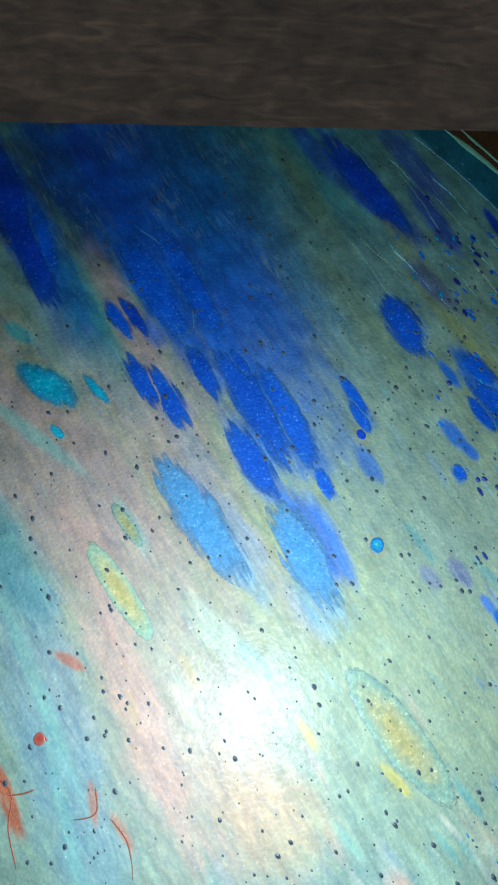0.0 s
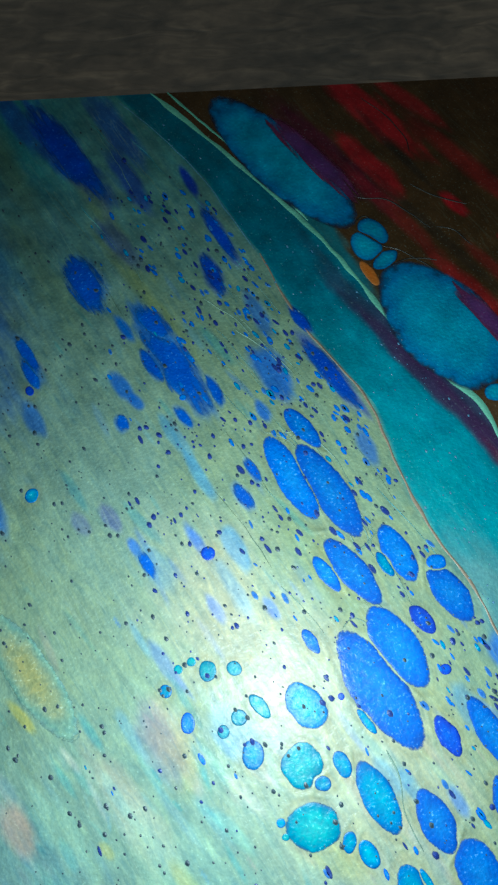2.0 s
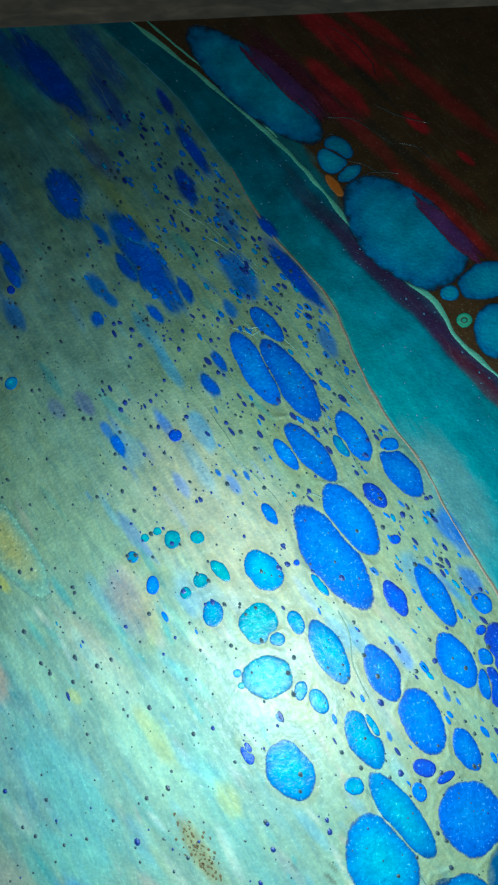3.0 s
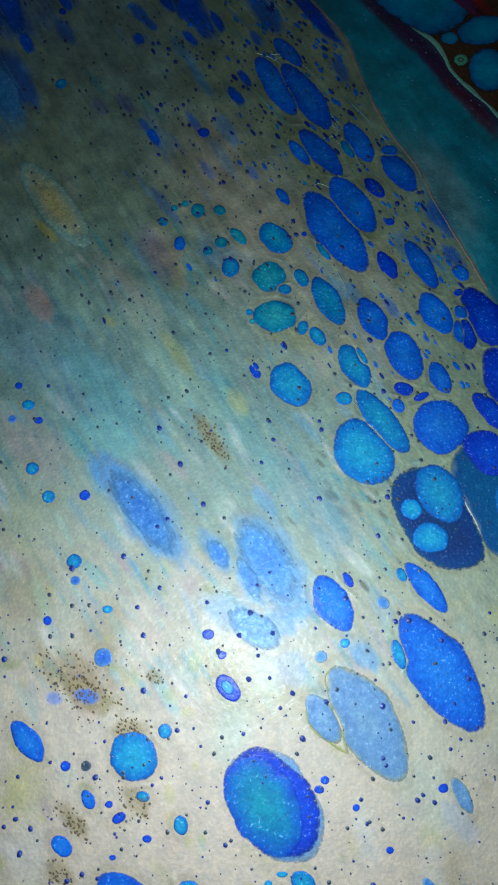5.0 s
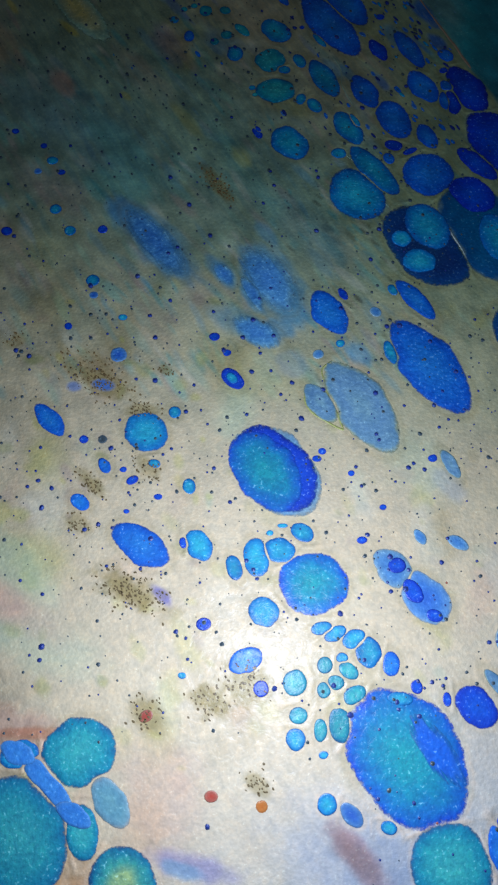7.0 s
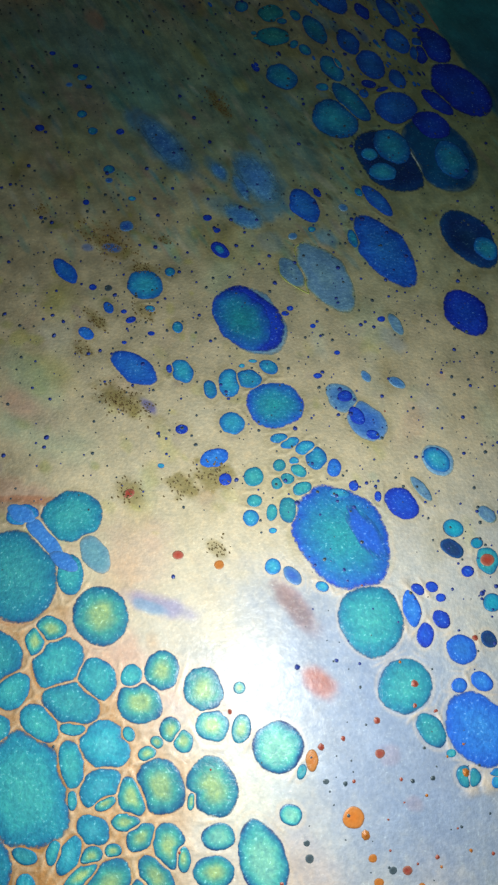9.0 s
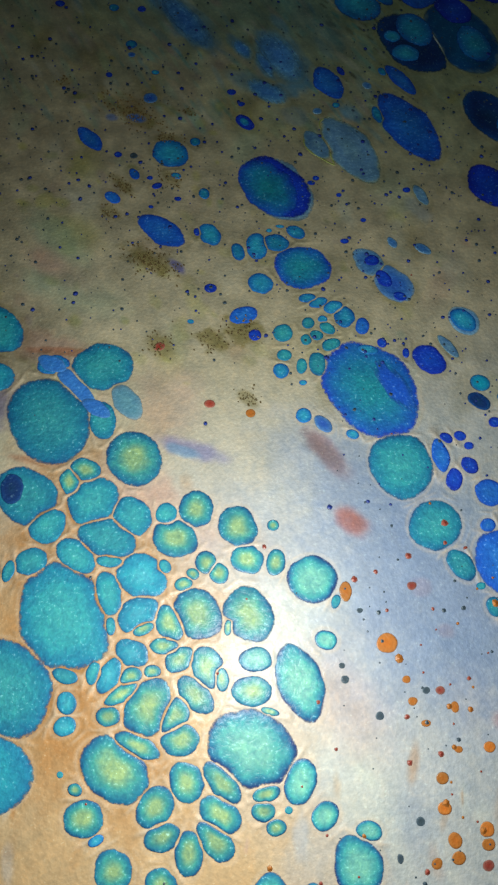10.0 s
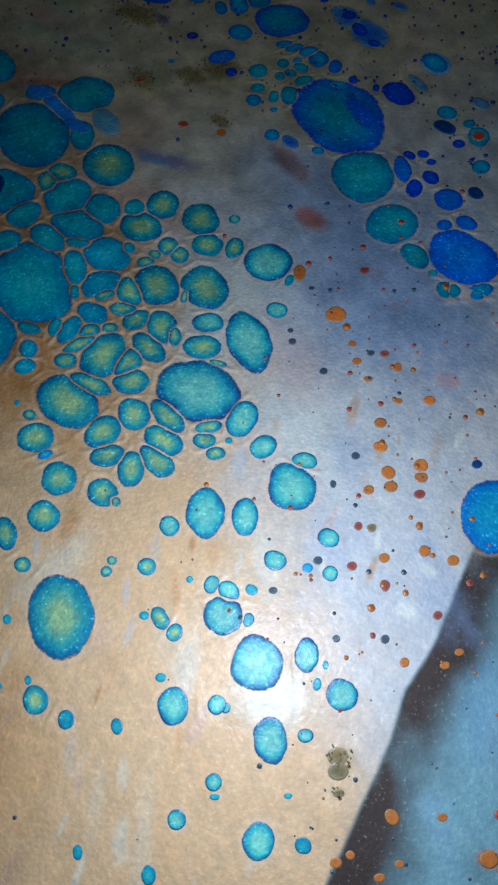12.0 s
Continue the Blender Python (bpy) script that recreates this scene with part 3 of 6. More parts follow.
wash("steel", -0.0524, 0.1122, 0.0385, 0.01, -63, .7, .5)
wash("teal", -0.0556, 0.0859, 0.0128, 0.0059, -38, .9, .3)
wash("aqua", -0.0516, 0.0683, 0.004, 0.0019, -42, .9, .3)
wash("teal", -0.0667, 0.1054, 0.0063, 0.0025, -33, .7)
wash("blue", 0.0126, 0.1314, 0.051, 0.0099, -65, .6, .6)
wash("blue", -0.0159, 0.0815, 0.0149, 0.0052, -54, .6, .2)
wash("blue", -0.0324, 0.1112, 0.01, 0.0029, -57, .6)
wash("blue", -0.0212, 0.1055, 0.0066, 0.0025, -58, .8)
wash("blue", -0.0022, 0.0901, 0.0127, 0.0036, -63, .6, .4)
wash("blue", 0.0145, 0.0814, 0.0311, 0.0073, -63, .6, .35)
wash("blue", 0.0269, 0.0729, 0.0263, 0.0053, -64, .6, .35)
wash("blue", 0.0147, 0.0567, 0.0176, 0.0051, -61, .6, .3)
wash("sky", 0.0013, 0.0375, 0.0281, 0.0078, -57, .9, .3)
wash("blue", -0.0042, 0.0452, 0.0115, 0.0037, -59, .6)
wash("blue", 0.0344, 0.0314, 0.0183, 0.0068, -59, .85, .4)
wash("sky", 0.0332, 0.0115, 0.0122, 0.0073, -58, .6, .5)
wash("blue", 0.0378, 0.0505, 0.0077, 0.0025, -66, .6, .2)
wash("sky", -0.008, 0.0649, 0.0139, 0.0039, -52, .6)
wash("deep", 0.0625, 0.1703, 0.0313, 0.0065, -58, .6, .25)
wash("deep", 0.0432, 0.1863, 0.02, 0.0041, -58, .5)
wash("deep", 0.0817, 0.1816, 0.022, 0.0052, -60, .5)
wash("blue", 0.0711, 0.1092, 0.0138, 0.0063, -64, .6, .18)
wash("blue", 0.0511, 0.0802, 0.0097, 0.0023, -60, .6)
wash("blue", 0.0968, 0.0888, 0.0121, 0.005, -56, .6, .2)
wash("mauve", -0.0517, 0.0693, 0.0402, 0.0076, -41, .6, .5)
wash("pink", -0.0229, -0.0189, 0.0374, 0.0065, -66, .7, .5)
wash("pink", -0.0364, 0.0234, 0.0238, 0.0061, -60, .5, .5)
wash("steel", -0.0477, -0.0198, 0.0614, 0.0112, -70, .9, .4)
wash("teal", -0.0611, 0.0238, 0.0221, 0.0068, -62, .6, .5)
wash("aqua", -0.0534, -0.0101, 0.0353, 0.0022, -64, .7, .5)
wash("aqua", -0.043, -0.044, 0.0239, 0.0022, -74, .5, .5)
wash("rust", -0.0581, -0.0435, 0.0107, 0.0021, -64, .9)
wash("rust", -0.0427, -0.0059, 0.0052, 0.0016, -30, .8)
wash("rust", -0.0342, -0.0443, 0.0062, 0.0011, -79, .6)
wash("rust", -0.026, -0.0518, 0.006, 0.0015, -56, .5)
wash("aqua", -0.0252, 0.0351, 0.0103, 0.0023, -60, .6)
wash("mint", -0.0008, 0.0035, 0.0122, 0.0045, -50, .6)
wash("mint", -0.0077, -0.0193, 0.0097, 0.0026, -63, .5)
wash("yellow", -0.0069, -0.0097, 0.0057, 0.0017, -64, .5)
wash("yellow", -0.0237, -0.0205, 0.0055, 0.0011, -73, .4)
wash("yellow", 0.0284, -0.0282, 0.0051, 0.0013, -58, .8)
wash("yellow", 0.0537, -0.0415, 0.0062, 0.0015, -48, .9)
wash("aqua", 0.013, -0.0069, 0.0084, 0.0027, -50, .5)
wash("peach", 0.0166, -0.0504, 0.0191, 0.0119, -25, .4, .6)
wash("steel", 0.0596, 0.0692, 0.0769, 0.0349, -63, .35, .6)
wash("cream", 0.1561, -0.0611, 0.0437, 0.0301, -63, .4, .7)
wash("cream", 0.1208, -0.0176, 0.0287, 0.0223, -63, .25, .7)
wash("lagoon", 0.1928, 0.0418, 0.0549, 0.0098, -61, .8, .4)
wash("teal", 0.202, 0.0067, 0.0392, 0.0123, -67, .7, .5)
wash("grey_green", 0.2056, -0.0194, 0.0238, 0.0098, -67, .8, .5)
wash("lagoon", 0.1648, 0.1205, 0.0301, 0.0044, -60, .5)
wash("plum", 0.1953, 0.0601, 0.0474, 0.0037, -53, .9, .4)
wash("maroon", 0.222, 0.0201, 0.0177, 0.003, -58, .8, .4)
wash("red", 0.1862, 0.185, 0.0281, 0.0063, -51, .9, .35)
wash("red", 0.2025, 0.1887, 0.0184, 0.0035, -48, .6, .4)
wash("red", 0.1834, 0.1576, 0.0195, 0.0043, -54, .9, .35)
wash("red", 0.2241, 0.1534, 0.0348, 0.0039, -51, .4, .5)
wash("red", 0.2145, 0.1361, 0.0068, 0.0029, -53, 1, .3)
wash("red", 0.2322, 0.1173, 0.0042, 0.0016, -54, .9)
wash("maroon", 0.1685, 0.1631, 0.0343, 0.0054, -54, .9, .4)
wash("red", 0.22, 0.0904, 0.0247, 0.0039, -53, .6, .4)
wash("red", 0.1891, 0.1355, 0.0298, 0.0031, -53, .3, .5)
wash("red", 0.2258, 0.1057, 0.0139, 0.0025, -54, .3, .5)
wash("soot", 0.2059, 0.1232, 0.0361, 0.0021, -54, .5)
wash("soot", 0.1947, 0.1643, 0.0212, 0.0019, -58, .6)
wash("deep", 0.0875, 0.1552, 0.0169, 0.0038, -62, .6)
wash("deep", 0.0842, 0.1259, 0.0137, 0.0037, -57, .6)
wash("deep", 0.1113, 0.1536, 0.0073, 0.0019, -68, .9)
wash("deep", 0.1224, 0.1274, 0.0145, 0.0026, -63, .6)
wash("deep", 0.1189, 0.1107, 0.0098, 0.0032, -69, .6)
wash("blue", 0.1352, 0.0923, 0.0103, 0.0029, -68, .6)
wash("blue", 0.1025, 0.0759, 0.0262, 0.0065, -61, .6, .2)
wash("blue", 0.0856, 0.0893, 0.0064, 0.0017, -60, .9)
wash("blue", 0.0955, 0.0739, 0.0078, 0.0026, -60, .6, .2)
wash("blue", 0.1176, 0.0629, 0.0065, 0.0021, -66, .6, .2)
wash("blue", 0.1382, 0.0687, 0.012, 0.0052, -63, .8)
wash("blue", 0.0847, 0.0663, 0.0075, 0.0023, -60, .8)
wash("blue", 0.0899, 0.0597, 0.0032, 0.0019, -49, .8)
wash("blue", 0.0848, 0.0524, 0.0032, 0.0022, -66, .6)
wash("blue", 0.1063, 0.0533, 0.0049, 0.0019, -51, .6)
wash("sky", 0.1011, 0.0479, 0.0077, 0.0018, -64, .7)
wash("blue", 0.0521, 0.0732, 0.0068, 0.0023, -62, .6)
wash("blue", 0.054, 0.0556, 0.0065, 0.0028, -62, .6)
wash("blue", 0.129, 0.0328, 0.0053, 0.0018, -61, .6, .2)
wash("blue", 0.1255, 0.0233, 0.0054, 0.0022, -56, .6)
wash("sky", 0.1109, 0.0318, 0.0104, 0.002, -62, .8)
wash("deep", 0.1591, 0.0673, 0.0189, 0.0033, -58, .6)
wash("deep", 0.1502, 0.0887, 0.0066, 0.0021, -59, .6)
wash("blue", 0.1688, 0.0378, 0.0073, 0.0027, -68, .6)
wash("blue", 0.1342, 0.0537, 0.0044, 0.0019, -58, .8)
wash("sky", 0.1218, 0.0059, 0.0089, 0.0031, -62, 1, .25)
wash("sky", 0.1203, -0.0069, 0.0114, 0.0025, -59, .8)
wash("blue", 0.1093, 0.0088, 0.0078, 0.0017, -59, .8)
wash("blue", 0.0928, 0.0024, 0.0053, 0.0019, -62, .6)
wash("blue", 0.089, 0.0085, 0.0033, 0.0015, -62, .8)
wash("sky", 0.0957, 0.0016, 0.0081, 0.0042, -53, .5)
wash("blue", 0.1144, -0.0133, 0.005, 0.0017, -58, .8)
wash("blue", 0.1323, -0.0136, 0.0046, 0.0017, -59, .8)
wash("violet", 0.0811, 0.0189, 0.0051, 0.0023, -53, .5)
wash("violet", 0.0713, 0.0175, 0.0047, 0.0023, -53, .4)
wash("sky", 0.1195, -0.0501, 0.0093, 0.0059, -41, .45, .4)
wash("blue", 0.2035, -0.0324, 0.006, 0.0031, -63, .7)
wash("blue", 0.2078, -0.0508, 0.0057, 0.0026, -57, .7)
wash("blue", 0.2063, -0.0381, 0.0052, 0.0023, -57, .6)
wash("sky", 0.191, -0.0479, 0.0086, 0.0037, -65, .7)
wash("blue", 0.1829, -0.0729, 0.0048, 0.0018, -60, .5)
wash("sky", 0.1628, -0.0649, 0.0067, 0.0025, -59, .6)
wash("sky", 0.1695, -0.0679, 0.0056, 0.0021, -59, .7)
wash("yellow", 0.1453, -0.0848, 0.0092, 0.0048, -21, .35, .5)
wash("pink", 0.098, -0.0487, 0.0108, 0.0052, -55, .4, .5)
wash("yellow", 0.1014, -0.0592, 0.007, 0.0044, -58, .35, .5)
wash("mint", 0.0668, -0.0733, 0.0121, 0.0048, -52, .6)
wash("aqua", 0.0688, -0.0797, 0.005, 0.0016, -62, .6)
wash("aqua", 0.0822, -0.0645, 0.0076, 0.0017, -59, .7)
wash("aqua", 0.0968, -0.0847, 0.0114, 0.0023, -61, .5)
wash("yellow", 0.0798, -0.0789, 0.0027, 0.0013, -47, .5)
wash("mint", 0.0992, -0.0971, 0.0158, 0.0041, -56, .5)
wash("teal", 0.0744, -0.1028, 0.0159, 0.006, -51, .3, .6)
wash("yellow", 0.1268, -0.1092, 0.006, 0.0025, -59, .3)
wash("steel", 0.065, -0.0948, 0.0342, 0.0127, -52, .5, .6)
wash("steel", 0.0404, -0.0836, 0.0211, 0.0063, -51, .4, .5)
wash("pink", 0.054, -0.0722, 0.0081, 0.0043, -55, .6)
wash("pink", 0.0878, -0.07, 0.0214, 0.0049, -55, .35, .5)
wash("aqua", 0.0819, -0.124, 0.0137, 0.0059, -32, .6, .4)
wash("aqua", 0.079, -0.1061, 0.0244, 0.0071, -52, .45, .5)
wash("mint", 0.1011, -0.0916, 0.0297, 0.0065, -57, .5, .5)
wash("aqua", 0.1281, -0.1187, 0.0323, 0.0046, -61, .35, .5)
wash("olive", 0.1169, -0.1233, 0.0099, 0.0025, -60, .6)
wash("yellow", 0.1042, -0.0915, 0.0101, 0.003, -59, .45)
wash("yellow", 0.1261, -0.1108, 0.0056, 0.003, -55, .4)
wash("grey_green", 0.1516, -0.1443, 0.018, 0.0083, -54, .5, .5)
wash("mauve", 0.0541, -0.1245, 0.0192, 0.0069, -41, .4, .5)
wash("violet", 0.0958, -0.0519, 0.0125, 0.0045, -64, .3)
wash("sky", 0.0835, -0.1369, 0.0073, 0.0053, -36, .8)
wash("sky", 0.0937, -0.1483, 0.0203, 0.0075, -49, .85, .35)
wash("sky", 0.1008, -0.1574, 0.0091, 0.0047, -42, .6)
wash("sky", 0.1382, -0.1679, 0.0183, 0.0094, -57, .85, .3)
wash("sky", 0.1419, -0.1728, 0.0095, 0.0055, -58, .6)
wash("sky", 0.1191, -0.1622, 0.0079, 0.0035, -56, .9)
wash("sky", 0.1296, -0.173, 0.0073, 0.0027, -59, .9)
wash("sky", 0.1276, -0.1845, 0.013, 0.0049, -25, .6, .4)
wash("sky", 0.1388, -0.1854, 0.0063, 0.0034, -19, .7)
wash("slate", 0.1434, -0.1993, 0.0058, 0.0049, -38, .5, .3)
wash("sky", 0.1664, -0.1963, 0.0054, 0.0031, -52, .7)
wash("sky", 0.1357, -0.1466, 0.006, 0.0025, -53, .5)
wash("grey_green", 0.1591, -0.1525, 0.0079, 0.0025, -58, .6)
wash("steel", 0.155, -0.1587, 0.0078, 0.002, -58, .5)
wash("olive", 0.0757, -0.2015, 0.0147, 0.0053, -29, .55, .6, 1.4)
wash("olive", 0.0778, -0.206, 0.0091, 0.0038, -20, .5, .5, 1.4)
wash("blue", 0.0796, -0.2069, 0.0036, 0.0018, -10, .7)
wash("blue", 0.0699, -0.2078, 0.0025, 0.0017, -13, .5)
wash("olive", 0.0583, -0.1757, 0.011, 0.0078, 57, .35, .6, 1.4)
wash("olive", 0.0917, -0.276, 0.0101, 0.0038, -18, .7, .5, 1.4)
wash("violet", 0.1023, -0.2772, 0.0041, 0.0018, -44, .8)
wash("olive", 0.0782, -0.2415, 0.0058, 0.0023, -46, .7, .5, 1.2)
wash("olive", 0.0752, -0.2549, 0.0044, 0.0025, -35, .5, .5, 1.2)
wash("olive", 0.0959, -0.2366, 0.0051, 0.0023, -46, .5)
wash("olive", 0.0934, -0.2164, 0.006, 0.0024, -0, .5)
wash("olive", 0.1001, -0.2014, 0.0026, 0.0018, -20, .6)
wash("olive", 0.0486, -0.1899, 0.0035, 0.0027, 30, .5)
wash("yellow", 0.0624, -0.2655, 0.0116, 0.0065, -34, .35, .6)
wash("yellow", 0.0504, -0.2517, 0.004, 0.0034, 45, .5)
wash("pink", 0.0556, -0.2786, 0.007, 0.0043, -40, .6, .5)
wash("mint", 0.0578, -0.2684, 0.0146, 0.0059, -43, .4, .6)
wash("yellow", 0.1311, -0.1993, 0.0219, 0.011, -19, .2, .6)
wash("slate", 0.1917, -0.2423, 0.0064, 0.0036, -56, .3)
wash("pink", 0.0623, -0.3144, 0.0181, 0.0062, -18, .7, .5)
wash("rust", 0.0663, -0.3152, 0.0116, 0.0017, -1, .5)
wash("pink", 0.1031, -0.3324, 0.0123, 0.0112, -71, .4, .5)
wash("rust", 0.0661, -0.3557, 0.0109, 0.0015, -7, .5)
wash("violet", 0.1132, -0.3477, 0.0111, 0.0031, -12, .5, .5)
wash("sky", 0.1106, -0.3488, 0.0056, 0.0019, -17, .5)
wash("slate", 0.1786, -0.3869, 0.0267, 0.0106, -31, .25, .6)
wash("slate", 0.2055, -0.4034, 0.0246, 0.0123, -60, .4, .6)
wash("lavender", 0.1646, -0.381, 0.024, 0.0106, -26, .6, .6)
wash("rust", 0.1576, -0.3466, 0.0109, 0.0039, -49, .7, .4)
wash("rust", 0.1653, -0.3695, 0.0053, 0.0037, -43, 1, .4)
wash("rust", 0.1864, -0.3882, 0.0037, 0.0028, -10, .55)
wash("rust", 0.1933, -0.4009, 0.0027, 0.002, -8, .55)
wash("rust", 0.2096, -0.4253, 0.0038, 0.0027, -5, .45)
wash("olive", 0.117, -0.3075, 0.0053, 0.0038, -35, .8, .4, 1.3)
wash("olive", 0.1274, -0.3016, 0.0062, 0.0052, -43, .75, .3, 1.3)
wash("olive", 0.099, -0.3105, 0.0059, 0.004, -44, .7, .5)
wash("olive", 0.1303, -0.3284, 0.0043, 0.0024, -40, .6)
wash("olive", 0.0955, -0.2759, 0.011, 0.0041, -31, .5, .6, 1.4)
wash("white", 0.1656, -0.4423, 0.0168, 0.0091, -53, .5, .6)
wash("white", 0.1496, -0.3986, 0.0202, 0.0097, 31, .5, .6)
wash("pink", 0.1621, -0.4241, 0.0149, 0.0096, -53, .4, .6)
wash("mint", 0.0682, -0.2914, 0.0168, 0.0066, -20, .3, .6)
wash("pink", 0.0606, -0.2825, 0.0154, 0.0044, -29, .35, .6)
wash("tan", 0.0955, -0.3968, 0.0291, 0.0238, -45, .75, .5)
wash("tan", 0.0963, -0.4346, 0.0244, 0.0157, -45, .75, .6)
wash("pink", 0.1093, -0.3703, 0.0233, 0.0088, -17, .6, .6)
wash("tan", 0.0764, -0.3941, 0.052, 0.017, -89, .75, .6)
wash("tan", 0.0547, -0.4627, 0.0249, 0.0146, -66, .75, .6)
wash("soot", 0.0184, -0.3091, 0.0209, 0.0185, -49, .6, .6)
wash("mauve", 0.0325, -0.3562, 0.0274, 0.0119, -57, .6, .6)
wash("tan", 0.036, -0.3729, 0.0217, 0.0084, -30, .75, .5)
wash("violet", 0.0436, -0.3397, 0.013, 0.0099, 60, .5, .5)
wash("pink", 0.0971, -0.3597, 0.0129, 0.0089, -40, .5)
wash("soot", 0.059, -0.5128, 0.0077, 0.0056, -42, .5, .6)
wash("slate", 0.0783, -0.5264, 0.0089, 0.0079, -17, .5, .6)
wash("tan", 0.0797, -0.5419, 0.0304, 0.021, -74, .45, .7)
wash("brown", 0.0202, -0.3175, 0.0361, 0.0278, -4, .65, .6)
wash("tan", 0.1086, -0.533, 0.0155, 0.0086, -82, .3, .6)
wash("slate", 0.1914, -0.3877, 0.039, 0.0338, -73, .7, .6)
wash("slate", 0.1662, -0.3552, 0.0305, 0.0138, -35, .5, .6)
wash("soot", 0.2197, -0.4808, 0.0094, 0.0031, 64, .6, .5)
wash("white", 0.1979, -0.4933, 0.003, 0.0018, -24, .6, .5)
wash("white", 0.2036, -0.4824, 0.0025, 0.0016, -25, .5, .5)
wash("white", 0.1684, -0.4417, 0.0037, 0.0016, -39, .6, .5)
wash("white", 0.1069, -0.4922, 0.0112, 0.0047, 55, .4, .7)
wash("white", 0.1274, -0.5443, 0.0069, 0.0016, 90, .2, .8)
wash("white", 0.1655, -0.5183, 0.0082, 0.0059, 7, .8, .6)
wash("white", 0.144, -0.5126, 0.008, 0.0031, 88, .4, .6)
wash("peach", 0.1108, -0.5352, 0.0145, 0.0041, -88, .6, .6)
wash("peach", 0.1444, -0.5437, 0.0161, 0.0031, -87, .5, .6)
wash("white", 0.1392, -0.5522, 0.011, 0.002, -86, .25, .8)
wash("olive", 0.1825, -0.5297, 0.0034, 0.0024, 9, .55, .3)
wash("olive", 0.1826, -0.5369, 0.0016, 0.0012, 9, .6, .3)
wash("white", 0.1611, -0.4852, 0.009, 0.003, -75, .4, .6)
wash("steel", 0.2126, -0.5332, 0.0146, 0.0075, 75, .6, .6)
wash("sky", 0.2158, -0.5145, 0.0122, 0.0046, 67, .2, .6)
wash("rust", 0.2171, -0.5466, 0.003, 0.0017, 10, .7)
wash("blue", -0.0104, 0.1434, 0.0762, 0.0176, -62, .6, .7)
wash("blue", 0.0174, 0.1513, 0.0436, 0.0159, -67, .2, .7)
wash("mauve", -0.0148, 0.0764, 0.0377, 0.0132, -59, .55, .6)
wash("moss", 0.0774, 0.1399, 0.0414, 0.0032, -60, .45, .6)
wash("moss", 0.0927, 0.1044, 0.0302, 0.0026, -57, .5, .6)
wash("moss", 0.0511, 0.1212, 0.0404, 0.0056, -61, .3, .7)
wash("moss", 0.0383, 0.1684, 0.0336, 0.0046, -64, .35, .7)
wash("mauve", 0.0119, 0.0312, 0.0353, 0.0046, -58, .35, .6)
wash("moss", 0.1608, -0.0162, 0.0428, 0.0055, -56, .3, .7)
wash("cream", 0.1244, -0.0209, 0.0335, 0.0157, -57, .45, .8)
wash("olive", 0.0986, -0.0522, 0.0082, 0.0048, -47, .35, .8)
wash("mauve", -0.0192, 0.0041, 0.0537, 0.0322, -57, .35, .8)
wash("pink", 0.0004, -0.0403, 0.0324, 0.0211, -54, .35, .8)
wash("teal", -0.0444, 0.1122, 0.0411, 0.0072, -62, .7, .5)
wash("blue", -0.0647, 0.1452, 0.0466, 0.0083, -63, .6, .5)
wash("blue", -0.0251, 0.1457, 0.0439, 0.0107, -65, .5, .6)
wash("ink", -0.0083, 0.1690, 0.0344, 0.0134, -67, .4, .7)
wash("mauve", -0.0314, 0.1122, 0.0284, 0.0045, -64, .55, .5)
wash("mauve", -0.0273, 0.0773, 0.0300, 0.0077, -51, .5, .6)
wash("aqua", -0.0590, 0.0673, 0.0217, 0.0022, -38, .6, .5)
wash("brown", 0.1566, -0.3466, 0.0092, 0.0033, -40, .4, .6)
wash("rust", 0.1653, -0.3689, 0.0056, 0.0033, -37, .5, .6)
wash("blue", 0.0927, -0.1473, 0.0181, 0.0051, -50, .25, .6)
wash("blue", -0.0562, 0.1762, 0.0338, 0.0088, -64, .5, .6)

# ---- cells ----
CELLS = []
BEADS = {}


def cell(hue, x, y, a, b, turn, layer=0):
    """One cell of paint: long and short half axes and the turn of the long one."""
    if a < 0.0018:
        BEADS.setdefault(hue, []).append((x, y, a, b, turn, layer))
    else:
        CELLS.append((hue, x, y, a * 1.05, b * 1.05, radians(turn), layer))


cell("deep_streak", -0.0692, 0.1502, 0.0509, 0.0083, -65)
cell("leaf", -0.0270, 0.0360, 0.0097, 0.0021, -56)
cell("cyan_streak", -0.0561, 0.0854, 0.0134, 0.0055, -35)
cell("cyan_streak", -0.0515, 0.0680, 0.0040, 0.0017, -46)
cell("cyan_streak", -0.0391, 0.0837, 0.0083, 0.0019, -51)
cell("blue_streak", -0.0615, 0.1429, 0.0291, 0.0045, -70)
cell("blue_streak", -0.0206, 0.1252, 0.0285, 0.0072, -60)
cell("blue_streak", -0.0159, 0.0815, 0.0161, 0.0052, -54)
cell("blue_streak", -0.0324, 0.1112, 0.0108, 0.0029, -57)
cell("blue_streak", -0.0022, 0.0901, 0.0138, 0.0036, -63)
cell("blue_streak", 0.0145, 0.0814, 0.0336, 0.0073, -63)
cell("blue_streak", 0.0269, 0.0729, 0.0284, 0.0053, -64)
cell("blue_streak", 0.0147, 0.0567, 0.019, 0.0051, -61)
cell("sky_streak", -0.0035, 0.0381, 0.0274, 0.0075, -56)
cell("sky_streak", 0.0299, 0.0262, 0.0228, 0.0075, -63)
cell("blue_streak", -0.0208, 0.0849, 0.0165, 0.0050, -51)
cell("blue_streak", 0.0111, 0.0928, 0.0125, 0.0036, -58)
cell("deep_streak", -0.0269, 0.1123, 0.0111, 0.0024, -56)
cell("blue_streak", -0.0051, 0.1222, 0.0458, 0.0049, -64)
cell("blue_streak", 0.0378, 0.0505, 0.0083, 0.0025, -66)
